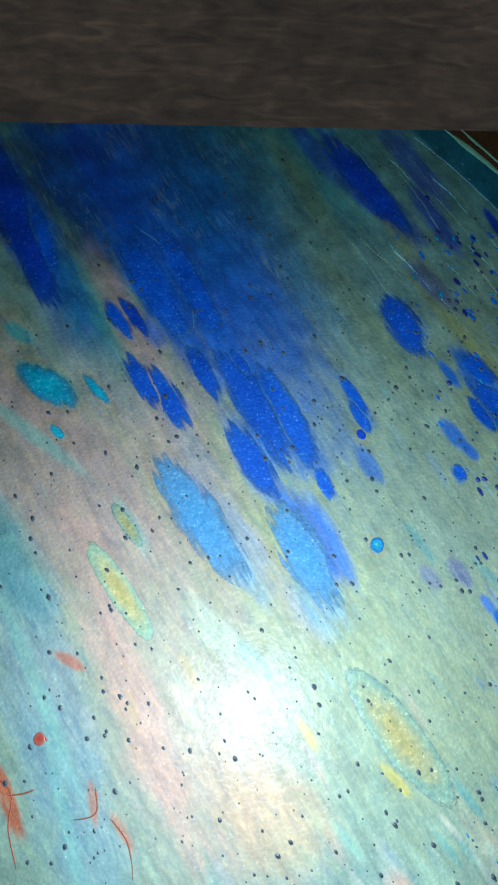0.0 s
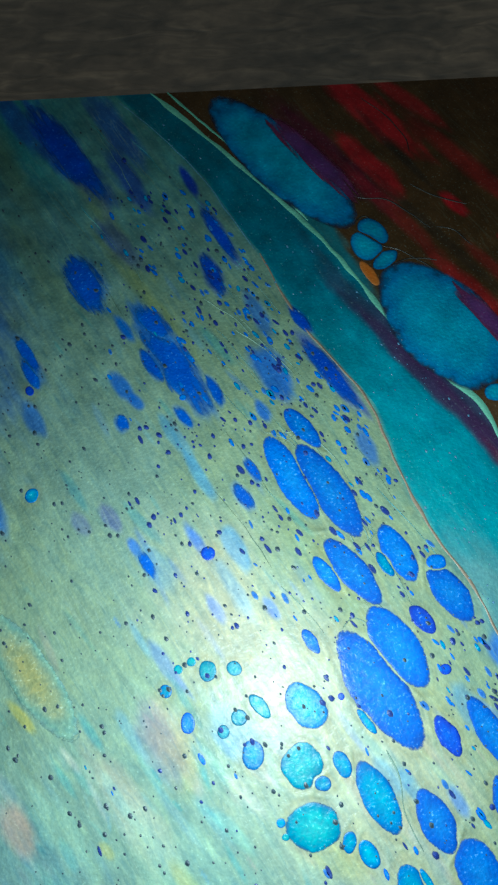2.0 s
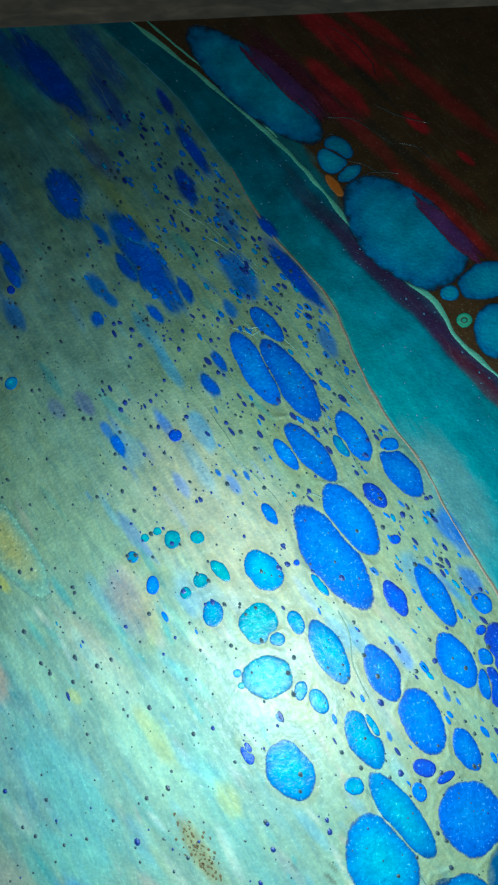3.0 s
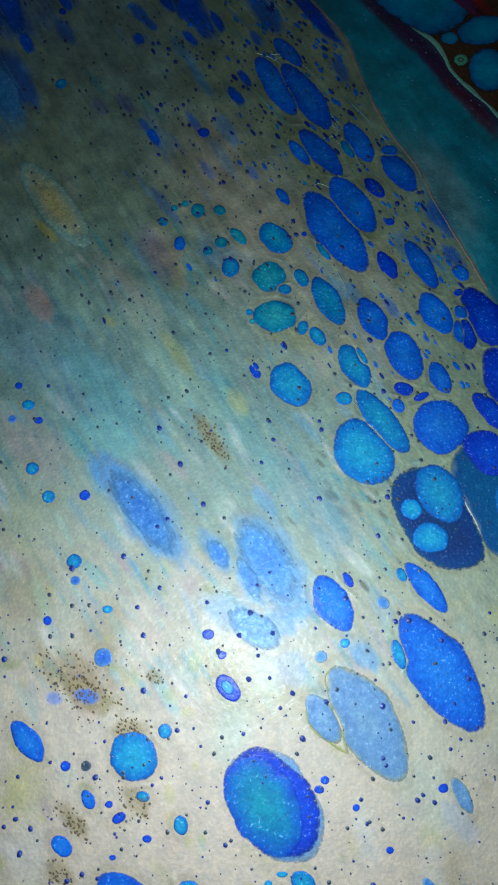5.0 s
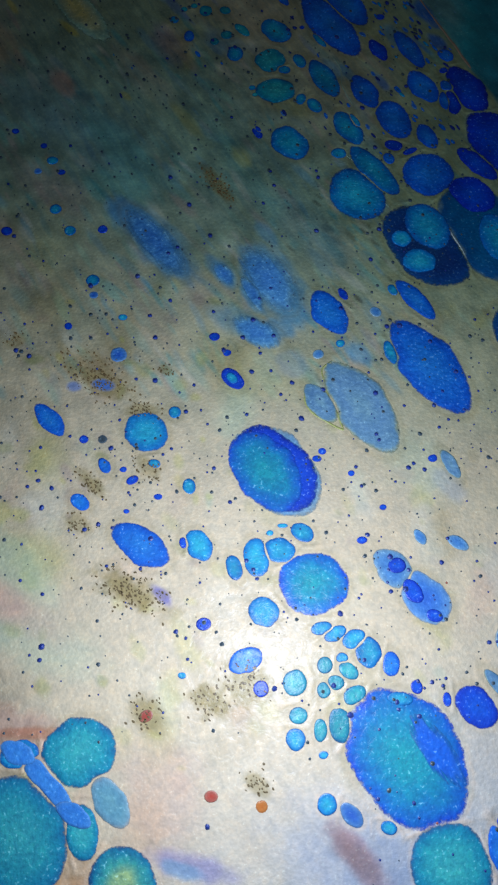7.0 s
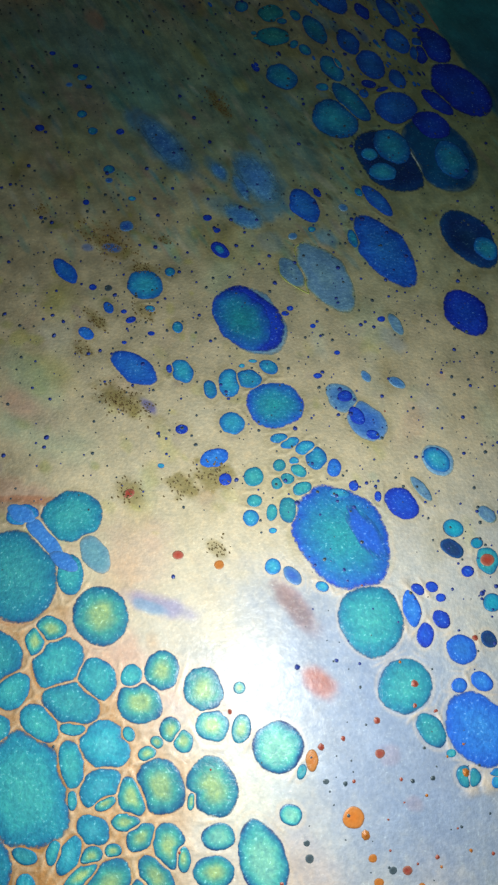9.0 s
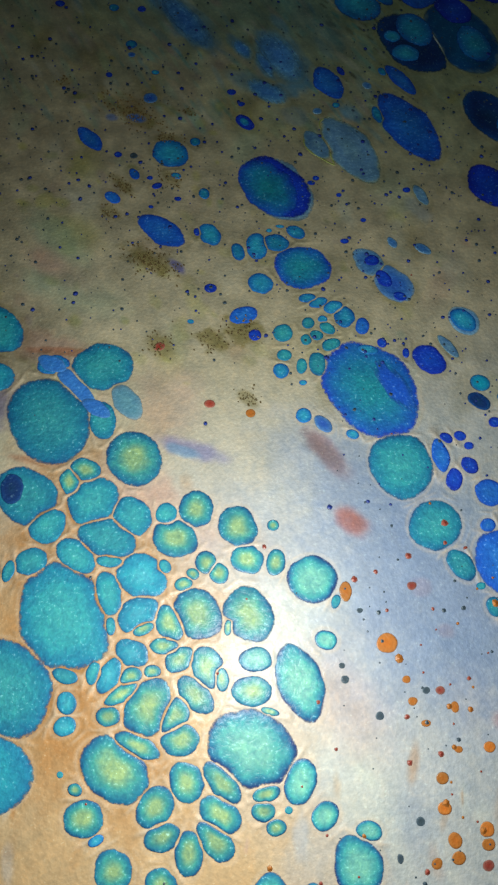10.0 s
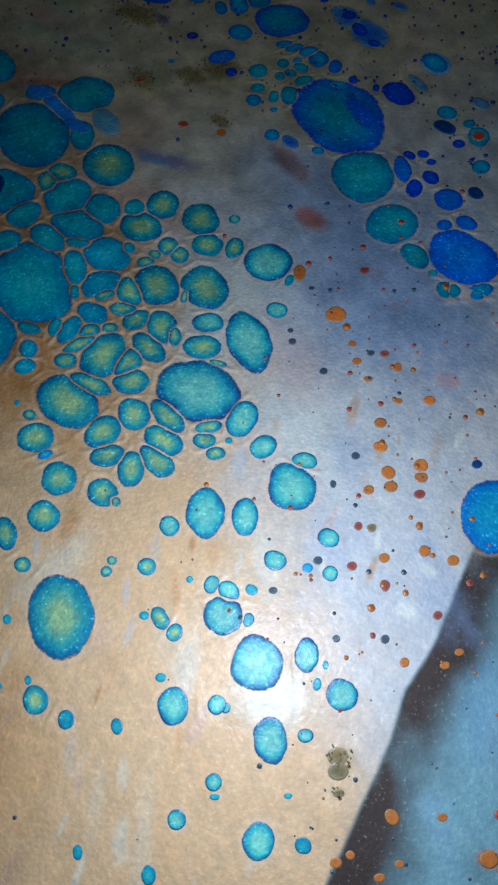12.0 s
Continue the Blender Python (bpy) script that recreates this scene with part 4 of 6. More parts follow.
cell("deep_streak", 0.0625, 0.1703, 0.0338, 0.0065, -58)
cell("blue_streak", 0.0711, 0.1092, 0.0149, 0.0063, -64)
cell("blue_streak", 0.0511, 0.0802, 0.0105, 0.0023, -60)
cell("blue_streak", 0.0968, 0.0888, 0.0131, 0.005, -56)
cell("deep_streak", 0.1224, 0.1274, 0.0156, 0.0026, -63)
cell("deep_streak", 0.1189, 0.1107, 0.0106, 0.0032, -69)
cell("blue_streak", 0.1025, 0.0759, 0.0283, 0.0065, -61)
cell("blue_streak", 0.0955, 0.0739, 0.0085, 0.0026, -60)
cell("blue_streak", 0.1176, 0.0629, 0.007, 0.0021, -66)
cell("blue_streak", 0.0848, 0.0524, 0.0035, 0.0022, -66)
cell("blue_streak", 0.1063, 0.0533, 0.0053, 0.0019, -51)
cell("blue_streak", 0.0521, 0.0732, 0.0074, 0.0023, -62)
cell("blue_streak", 0.129, 0.0328, 0.0058, 0.0018, -61)
cell("blue_streak", 0.1255, 0.0233, 0.0059, 0.0022, -56)
cell("deep_streak", 0.1591, 0.0673, 0.0205, 0.0033, -58)
cell("deep_streak", 0.1502, 0.0887, 0.0072, 0.0021, -59)
cell("blue_streak", 0.0928, 0.0024, 0.0057, 0.0019, -62)

# leaf-shaped cells and beads of the far left
cell("leaf", 0.0557, -0.029, 0.026, 0.0065, -54)
cell("leaf", -0.0287, 0.0153, 0.0207, 0.0038, -56)
cell("rust", -0.0505, -0.0274, 0.0019, 0.0016, -69)
cell("azure", 0.0543, 0.0281, 0.0026, 0.0022, 75)
cell("deep", 0.0521, 0.0666, 0.002, 0.0014, -70)

# cells along the dark fields
cell("lagoon", 0.1488, 0.1609, 0.0438, 0.0130, -52)
cell("lagoon", 0.1783, 0.1196, 0.0071, 0.0058, -78)
cell("lagoon", 0.1811, 0.1254, 0.0071, 0.0047, -47)
cell("lagoon", 0.1847, 0.1124, 0.0058, 0.0034, 36)
cell("lagoon", 0.2031, 0.0832, 0.0327, 0.0179, -55)
cell("plum_streak", 0.2201, 0.0841, 0.0244, 0.0041, -54, 1)
cell("plum_streak", 0.1614, 0.1621, 0.0333, 0.0048, -53, 1)
cell("lagoon", 0.2312, 0.0606, 0.0145, 0.0077, 16)
cell("lagoon", 0.2168, 0.0563, 0.0046, 0.0037, 6)
cell("lagoon", 0.2315, 0.0392, 0.0112, 0.0082, 79)
cell("lime", 0.2202, 0.0441, 0.0031, 0.0028, 48)
cell("black", 0.2202, 0.0441, 0.0015, 0.0013, 26, 1)
cell("lime", 0.2202, 0.0441, 0.001, 0.0009, 14, 2)
cell("amber", 0.1781, 0.1067, 0.0068, 0.0021, -63)

# cells of the upper part
cell("blue", 0.1422, 0.0286, 0.0173, 0.0053, -64)
cell("blue", 0.1536, 0.0253, 0.0195, 0.0062, -62)
cell("blue", 0.1471, 0.0467, 0.0095, 0.0034, -54)
cell("blue", 0.1065, 0.0609, 0.0019, 0.0018, -46)
cell("deep", 0.1127, 0.0049, 0.0023, 0.0022, -22)
cell("blue", 0.1748, 0.001, 0.0105, 0.0046, -66)
cell("blue", 0.1592, -0.0036, 0.0135, 0.0047, -54)
cell("blue", 0.1507, -0.004, 0.007, 0.0025, -58)
cell("azure", 0.1702, -0.0023, 0.0048, 0.002, -62)
cell("blue", 0.1869, -0.0029, 0.0033, 0.0028, 6)
cell("blue", 0.1899, -0.0125, 0.0104, 0.0052, -58)
cell("deep", 0.1799, -0.0205, 0.0055, 0.0029, -51)
cell("blue", 0.1709, -0.0284, 0.0142, 0.0065, -59)
cell("blue", 0.1633, -0.0398, 0.0202, 0.0081, -59)
cell("deep", 0.1848, -0.0358, 0.0019, 0.0016, 10)
cell("deep", 0.1826, -0.0547, 0.0064, 0.0031, -64)
cell("blue", 0.1438, -0.0248, 0.0045, 0.0019, -59)
cell("azure", 0.1406, -0.0437, 0.0075, 0.005, -52)
cell("azure", 0.15, -0.0607, 0.0039, 0.0023, -63)
cell("azure", 0.1587, -0.0493, 0.0045, 0.0014, -54)
cell("teal", 0.1381, -0.0603, 0.0061, 0.006, 72)
cell("azure", 0.1434, -0.0653, 0.0028, 0.002, -20)
cell("azure", 0.1596, -0.07, 0.0108, 0.0047, -66)
cell("azure", 0.1499, -0.0812, 0.0029, 0.0019, 72)
cell("azure", 0.1552, -0.0847, 0.004, 0.0025, -61)
cell("blue", 0.1757, -0.0773, 0.0092, 0.0049, -66)
cell("blue", 0.1955, -0.0543, 0.0114, 0.0041, -65)
cell("blue", 0.1992, -0.0752, 0.0092, 0.0053, -64)
cell("blue", 0.2079, -0.0826, 0.0053, 0.0028, -85)
cell("blue", 0.2093, -0.0746, 0.0035, 0.0029, -68)
cell("blue", 0.2102, -0.0579, 0.0036, 0.0028, -55)
cell("deep", 0.2087, -0.0663, 0.002, 0.0016, 12)
cell("blue", 0.1863, -0.0917, 0.0094, 0.006, -70)
cell("azure", 0.168, -0.096, 0.0094, 0.005, -65)
cell("azure", 0.1708, -0.0927, 0.0043, 0.0014, -64)
cell("blue", 0.1986, -0.1006, 0.0065, 0.0037, -65)
cell("deep", 0.1851, -0.105, 0.0035, 0.0024, -15)
cell("deep", 0.1913, -0.1079, 0.0032, 0.0013, 26)
cell("blue", 0.1828, -0.1114, 0.0027, 0.002, -75)
cell("azure", 0.1449, -0.1034, 0.0085, 0.0063, -55)
cell("teal", 0.1638, -0.1094, 0.0016, 0.0012, -1)
cell("teal", 0.1399, -0.0765, 0.0078, 0.0061, -6)
cell("teal", 0.111, -0.0318, 0.0031, 0.0027, -84)
cell("teal", 0.1193, -0.0315, 0.0024, 0.002, -34)
cell("teal", 0.106, -0.0287, 0.0015, 0.0014, -44)
cell("teal", 0.1019, -0.0307, 0.0015, 0.0014, -43)
cell("azure", 0.0978, -0.0369, 0.002, 0.0018, -74)
cell("blue", 0.1043, -0.0465, 0.003, 0.002, -89)
cell("teal", 0.12, -0.0458, 0.0024, 0.0023, -23)
cell("teal", 0.1265, -0.0429, 0.0045, 0.0021, -50)
cell("teal", 0.115, -0.0495, 0.0019, 0.0018, -80)
cell("azure", 0.1236, -0.0564, 0.0041, 0.0032, 89)
cell("deep", 0.1325, -0.0973, 0.0028, 0.0013, -65)
cell("deep", 0.1516, -0.0417, 0.0011, 0.0011, 19)
cell("azure", 0.1305, -0.0751, 0.0014, 0.0013, -6)
cell("teal", 0.1316, -0.0788, 0.0012, 0.001, -4)

# cells of the middle
cell("azure", 0.1698, -0.1285, 0.0123, 0.0098, -58)
cell("azure", 0.1765, -0.117, 0.0151, 0.0049, -55)
cell("blue", 0.1972, -0.1188, 0.0099, 0.0093, 88)
cell("navy", 0.1938, -0.1516, 0.0179, 0.0132, -56)
cell("azure", 0.1946, -0.1432, 0.0103, 0.0073, -62, 1)
cell("azure", 0.1847, -0.1484, 0.0035, 0.0035, -28, 1)
cell("azure", 0.1903, -0.1582, 0.0058, 0.005, -11, 1)
cell("sea", 0.2155, -0.1457, 0.0221, 0.0145, -65)
cell("deep", 0.2132, -0.1288, 0.0089, 0.0070, -41, 1)
cell("azure", 0.2206, -0.1491, 0.0119, 0.0069, -76, 1)
cell("deep", 0.2279, -0.1053, 0.0198, 0.0114, -58)
cell("deep", 0.2164, -0.1141, 0.0103, 0.0041, -50)
cell("deep", 0.2166, -0.0769, 0.0132, 0.0073, -65)
cell("deep", 0.2101, -0.0828, 0.0074, 0.0037, -85)
cell("azure", 0.1637, -0.1088, 0.0029, 0.0023, -7)
cell("deep", 0.1324, -0.0982, 0.0036, 0.0017, -67)
cell("blue", 0.1567, -0.1795, 0.0097, 0.0057, -61)
cell("pale", 0.1656, -0.2149, 0.019, 0.0089, -60)
cell("pale", 0.1526, -0.2139, 0.008, 0.0044, -55)
cell("blue", 0.1899, -0.2004, 0.0197, 0.0097, -58)
cell("azure", 0.1773, -0.1953, 0.0047, 0.0023, -75)
cell("blue", 0.1877, -0.1747, 0.0108, 0.0035, -53)
cell("deep", 0.1621, -0.172, 0.0029, 0.0014, -62)
cell("azure", 0.1799, -0.1704, 0.0026, 0.0016, -60)
cell("mist", 0.1731, -0.1793, 0.0022, 0.0018, -42)
cell("azure", 0.1601, -0.1918, 0.0017, 0.0015, 12)
cell("mist", 0.1524, -0.1959, 0.0019, 0.0017, 11)
cell("mist", 0.1370, -0.2377, 0.0168, 0.0115, -48)
cell("deep", 0.1367, -0.2372, 0.0163, 0.011, -48, 1)
cell("core", 0.1338, -0.2377, 0.0146, 0.0096, -51, 2)
cell("azure", 0.1379, -0.2635, 0.0047, 0.0038, -9)
cell("azure", 0.1451, -0.2581, 0.0038, 0.0027, -27)
cell("azure", 0.1389, -0.2558, 0.0017, 0.0008, 0)
cell("azure", 0.1349, -0.2581, 0.0012, 0.0009, 1)
cell("azure", 0.1306, -0.2658, 0.0059, 0.0037, -79)
cell("azure", 0.1239, -0.269, 0.0039, 0.0023, -72)
cell("core", 0.1476, -0.2736, 0.0102, 0.009, -1)
cell("azure", 0.1327, -0.282, 0.0046, 0.0041, -25)
cell("azure", 0.113, -0.2619, 0.0052, 0.0037, -57)
cell("deep", 0.1082, -0.2611, 0.002, 0.0012, -71)
cell("blue", 0.0952, -0.2617, 0.0102, 0.0055, -33)
cell("azure", 0.095, -0.2241, 0.0074, 0.0063, -42)
cell("blue", 0.0628, -0.2196, 0.0073, 0.0033, -48)
cell("deep", 0.1232, -0.205, 0.0048, 0.0029, -51)
cell("azure", 0.1229, -0.2048, 0.0025, 0.0015, -51, 1)
cell("deep", 0.1168, -0.1889, 0.0019, 0.0015, 1)
cell("deep", 0.1212, -0.1952, 0.0015, 0.0013, 2)
cell("lilac", 0.0841, -0.1957, 0.0028, 0.0027, -47)
cell("azure", 0.0731, -0.1658, 0.0025, 0.0022, -9)
cell("lilac", 0.0739, -0.172, 0.0017, 0.0015, -14)
cell("azure", 0.0847, -0.1811, 0.0017, 0.0013, -3)
cell("deep", 0.066, -0.1845, 0.0015, 0.0014, -53)
cell("azure", 0.1041, -0.2172, 0.0021, 0.002, -80)
cell("azure", 0.1095, -0.2428, 0.0026, 0.002, -75)
cell("blue", 0.0821, -0.2358, 0.0031, 0.0018, -54)
cell("deep", 0.0882, -0.2371, 0.0012, 0.001, -5)
cell("deep", 0.0913, -0.2407, 0.0022, 0.0013, 27)
cell("blue", 0.0752, -0.2478, 0.0034, 0.0022, -39)
cell("deep", 0.0747, -0.2267, 0.0016, 0.0015, -29)
cell("black", 0.0808, -0.2267, 0.0016, 0.0015, -27)
cell("deep", 0.0997, -0.2463, 0.0015, 0.0011, -2)
cell("deep", 0.09, -0.251, 0.001, 0.0008, -4)
cell("deep", 0.1149, -0.2855, 0.0023, 0.0018, -2)
cell("azure", 0.0981, -0.2351, 0.0021, 0.0013, -19)
cell("deep", 0.1522, -0.2312, 0.0014, 0.0012, 6)
cell("deep", 0.1505, -0.2337, 0.0016, 0.0012, 3)
cell("deep", 0.1612, -0.2387, 0.0011, 0.001, 19)
cell("deep", 0.1706, -0.25, 0.0012, 0.001, 6)
cell("deep", 0.1634, -0.2605, 0.0017, 0.0012, 3)
cell("deep", 0.1878, -0.2337, 0.0016, 0.0013, 11)
cell("deep", 0.0398, -0.1444, 0.0021, 0.0018, -15)
cell("azure", 0.0631, -0.1444, 0.0022, 0.002, -33)
cell("azure", 0.0569, -0.1346, 0.0022, 0.0021, -40)
cell("deep", 0.0751, -0.1438, 0.0018, 0.0017, -20)
cell("azure", 0.0535, -0.1117, 0.0022, 0.0018, -6)
cell("deep", 0.0575, -0.1174, 0.0016, 0.0013, -6)
cell("lilac", 0.0485, -0.1169, 0.0016, 0.0015, -34)
cell("deep", 0.0495, -0.1045, 0.0014, 0.0013, -31)
cell("deep", 0.0376, -0.0971, 0.0016, 0.0014, -10)
cell("mist", 0.1725, -0.2693, 0.007, 0.005, -54)
cell("deep", 0.1735, -0.2684, 0.0027, 0.0023, 9, 1)
cell("lilac", 0.1812, -0.2779, 0.0089, 0.006, -50)
cell("deep", 0.1778, -0.2762, 0.0038, 0.0025, -58, 1)
cell("deep", 0.1835, -0.2834, 0.0025, 0.0018, -18, 1)
cell("pale", 0.1933, -0.2357, 0.0055, 0.0022, -63)
cell("mist", 0.1929, -0.2614, 0.0038, 0.002, -31)
cell("mist", 0.1814, -0.2595, 0.0028, 0.0016, -60)
cell("azure", 0.1089, -0.3, 0.0013, 0.001, -3)

cell("mist_streak", 0.0945, -0.1492, 0.0187, 0.0061, -53)
cell("mist_streak", 0.1353, -0.1653, 0.0159, 0.0077, -58)
cell("mist_streak", 0.1300, -0.1715, 0.0081, 0.0026, -62, 1)
cell("mist_streak", 0.1200, -0.1635, 0.0062, 0.0030, -53)
cell("mist_streak", 0.1315, -0.1871, 0.0100, 0.0052, -31)

cell("blue_streak", 0.1806, -0.3204, 0.0113, 0.0045, -57, 1)

# chain of cells down to the lower part
cell("deep", 0.2211, -0.2282, 0.0108, 0.0082, -65)
cell("navy", 0.225, -0.1916, 0.0169, 0.0098, -57)
cell("azure", 0.2317, -0.1965, 0.0061, 0.0046, -66, 1)
cell("azure", 0.1498, -0.2869, 0.0035, 0.0019, 12)
cell("azure", 0.1537, -0.2884, 0.004, 0.002, 27)
cell("azure", 0.1593, -0.2899, 0.0036, 0.0025, 28)
cell("azure", 0.1632, -0.2937, 0.0043, 0.0037, 90)
cell("blue", 0.1696, -0.2971, 0.0034, 0.0024, 86)
cell("azure", 0.1554, -0.2953, 0.0018, 0.0014, 8)
cell("teal", 0.1502, -0.2973, 0.0023, 0.0022, 66)
cell("teal", 0.1571, -0.2988, 0.0033, 0.002, -35)
cell("teal", 0.1498, -0.3041, 0.0022, 0.002, 84)
cell("teal", 0.1532, -0.3021, 0.0024, 0.002, -6)
cell("teal", 0.1586, -0.3055, 0.0035, 0.0024, 23)
cell("deep", 0.1764, -0.3034, 0.0019, 0.0017, -78)
cell("teal", 0.1414, -0.3021, 0.0036, 0.0034, 81)
cell("teal", 0.1422, -0.3109, 0.0026, 0.0022, 8)
cell("azure", 0.1412, -0.3171, 0.0029, 0.0027, -69)
cell("teal", 0.1483, -0.3148, 0.003, 0.0018, 87)
cell("teal", 0.1539, -0.3135, 0.0047, 0.0032, -83)
cell("azure", 0.1489, -0.3212, 0.0014, 0.0011, 7)
cell("azure", 0.1494, -0.3334, 0.0027, 0.0026, 42)
cell("lilac", 0.1558, -0.336, 0.0036, 0.0022, -43)
cell("azure", 0.1658, -0.3391, 0.0022, 0.0016, -11)
cell("core", 0.172, -0.322, 0.0191, 0.0148, -51)
cell("azure", 0.1714, -0.3065, 0.004, 0.0018, -6, 1)
cell("deep", 0.1929, -0.3088, 0.0062, 0.0049, -49)
cell("deep", 0.1848, -0.3068, 0.0022, 0.0012, 87)
cell("mist", 0.2063, -0.2917, 0.0063, 0.0052, -47)
cell("azure", 0.2061, -0.2915, 0.0053, 0.0038, -43, 1)
cell("pale", 0.1999, -0.303, 0.0055, 0.002, -52)
cell("pale", 0.2221, -0.311, 0.0035, 0.0025, -46)
cell("lagoon", 0.2102, -0.3167, 0.0035, 0.0031, -7)
cell("navy", 0.2094, -0.3237, 0.0041, 0.0028, -30)
cell("lagoon", 0.2179, -0.3214, 0.0022, 0.0018, 25)
cell("teal", 0.221, -0.3271, 0.0045, 0.0036, 87)
cell("rust", 0.221, -0.3271, 0.0024, 0.002, 26, 1)
cell("lagoon", 0.2214, -0.3412, 0.0032, 0.0028, 40)
cell("deep", 0.2141, -0.3313, 0.0022, 0.0018, 22)
cell("teal", 0.1816, -0.3488, 0.0112, 0.0097, -73)
cell("blue", 0.195, -0.3448, 0.0062, 0.0029, -82)
cell("deep", 0.1971, -0.3383, 0.0024, 0.0017, -28)
cell("deep", 0.2019, -0.3372, 0.002, 0.0017, -11)
cell("deep", 0.2046, -0.3406, 0.0017, 0.0014, 16)
cell("deep", 0.1989, -0.3527, 0.0039, 0.0026, 78)
cell("deep", 0.2044, -0.3475, 0.0031, 0.0026, -51)
cell("blue", 0.2102, -0.3566, 0.0046, 0.0045, 33)
cell("navy", 0.2192, -0.353, 0.0028, 0.0024, -59)
cell("teal", 0.1918, -0.3687, 0.0083, 0.0077, 23)
cell("teal", 0.1993, -0.3809, 0.0053, 0.0037, -49)
cell("blue", 0.2144, -0.38, 0.0115, 0.0094, -37)
cell("blue", 0.2088, -0.3676, 0.0026, 0.0021, 20)
cell("blue", 0.216, -0.3659, 0.0035, 0.0027, -22)
cell("teal", 0.2089, -0.3932, 0.003, 0.0027, -66)
cell("azure", 0.2186, -0.3933, 0.0032, 0.0026, 20)
cell("teal", 0.205, -0.3871, 0.0016, 0.0012, 11)
cell("teal", 0.1602, -0.3944, 0.0025, 0.0013, 70)
cell("rust", 0.1178, -0.3314, 0.0019, 0.0014, 3)
cell("amber", 0.1316, -0.3339, 0.0017, 0.0016, 5)
cell("rust", 0.099, -0.3109, 0.0021, 0.0015, 30)
cell("blue", 0.1274, -0.2959, 0.0049, 0.0034, 25)
cell("deep", 0.1317, -0.3037, 0.0022, 0.0022, 82)
cell("amber", 0.1632, -0.3912, 0.0033, 0.0019, 90)
cell("amber", 0.1754, -0.4056, 0.0031, 0.0028, 23)
cell("amber", 0.1824, -0.4215, 0.0015, 0.0012, 10)
cell("amber", 0.1946, -0.4224, 0.0016, 0.0013, -88)
cell("amber", 0.1808, -0.4156, 0.0013, 0.0011, 10)
cell("amber", 0.186, -0.4272, 0.0015, 0.001, 7)
cell("amber", 0.1899, -0.4411, 0.0018, 0.0015, 16)
cell("amber", 0.1901, -0.4485, 0.002, 0.0016, 10)
cell("amber", 0.2038, -0.4325, 0.0018, 0.0014, 13)
cell("rust", 0.1906, -0.4181, 0.0015, 0.0012, 12)
cell("amber", 0.1949, -0.4336, 0.0013, 0.001, 10)
cell("rust", 0.1835, -0.3883, 0.0016, 0.0013, 15)
cell("black", 0.1865, -0.4183, 0.0012, 0.001, 21)
cell("black", 0.1728, -0.4259, 0.0013, 0.0012, 15)
cell("black", 0.1629, -0.4166, 0.0013, 0.0012, 13)
cell("black", 0.162, -0.4128, 0.001, 0.0009, 14)
cell("black", 0.1674, -0.3967, 0.001, 0.0008, 8)

# packed cells of the lower part
cell("teal", 0.0806, -0.3203, 0.01, 0.0088, 9)
cell("azure", 0.0643, -0.3207, 0.0053, 0.0036, 6)
cell("bone", 0.0722, -0.3274, 0.0127, 0.0028, -43)
cell("bone", 0.0637, -0.3203, 0.0054, 0.0030, -21, 1)
cell("bone", 0.0806, -0.3357, 0.0055, 0.0026, -28, 1)
cell("haze", 0.0903, -0.3327, 0.0082, 0.0041, -52)
cell("teal", 0.0832, -0.3401, 0.0068, 0.0042, -78)
cell("teal", 0.0661, -0.3407, 0.0159, 0.0121, -55)
cell("green", 0.0951, -0.3524, 0.0096, 0.0084, -34)
cell("green", 0.0801, -0.3576, 0.0049, 0.0039, -28)
cell("green", 0.0759, -0.3618, 0.0044, 0.0031, -66)
cell("teal", 0.0838, -0.3677, 0.0084, 0.0077, 74)
cell("teal", 0.0964, -0.3717, 0.0066, 0.0058, -42)
cell("teal", 0.107, -0.3705, 0.0038, 0.0032, -76)
cell("green", 0.1162, -0.3681, 0.0058, 0.0053, -67)
cell("green", 0.1294, -0.373, 0.0066, 0.0058, -56)
cell("green", 0.1102, -0.3777, 0.0071, 0.0057, -16)
cell("teal", 0.0897, -0.3787, 0.0094, 0.0061, -21)
cell("teal", 0.0914, -0.3863, 0.0045, 0.0018, -2)
cell("teal", 0.081, -0.3854, 0.0068, 0.0042, -39)
cell("green", 0.1328, -0.3832, 0.005, 0.0044, -16)
cell("green", 0.1417, -0.3836, 0.0041, 0.0028, 83)
cell("green", 0.1205, -0.3849, 0.0036, 0.0032, -65)
cell("green", 0.1244, -0.3878, 0.0033, 0.0029, -49)
cell("green", 0.1141, -0.3918, 0.0028, 0.002, 20)
cell("green", 0.1167, -0.3886, 0.0021, 0.0017, -34)
cell("cyan", 0.1013, -0.3899, 0.0078, 0.0064, -21)
cell("teal", 0.1078, -0.387, 0.0024, 0.002, -49)
cell("teal", 0.0802, -0.4034, 0.0165, 0.012, -62)
cell("teal", 0.092, -0.3961, 0.0065, 0.0039, -73)
cell("cyan", 0.1017, -0.4015, 0.0063, 0.0049, 38)
cell("teal", 0.0938, -0.4054, 0.0027, 0.0016, -78)
cell("green", 0.1188, -0.4003, 0.008, 0.0066, -43)
cell("green", 0.1342, -0.3998, 0.0082, 0.0069, -49)
cell("green", 0.1284, -0.4035, 0.003, 0.0012, 84)
cell("green", 0.1111, -0.4035, 0.0057, 0.0038, -55)
cell("green", 0.1034, -0.4054, 0.0038, 0.002, 26)
cell("cyan", 0.101, -0.4125, 0.005, 0.0036, -17)
cell("green", 0.1099, -0.41, 0.0043, 0.0023, 2)
cell("green", 0.1147, -0.4136, 0.0044, 0.0032, 32)
cell("green", 0.1229, -0.4154, 0.0059, 0.0045, -63)
cell("green", 0.1271, -0.4181, 0.0039, 0.0022, -73)
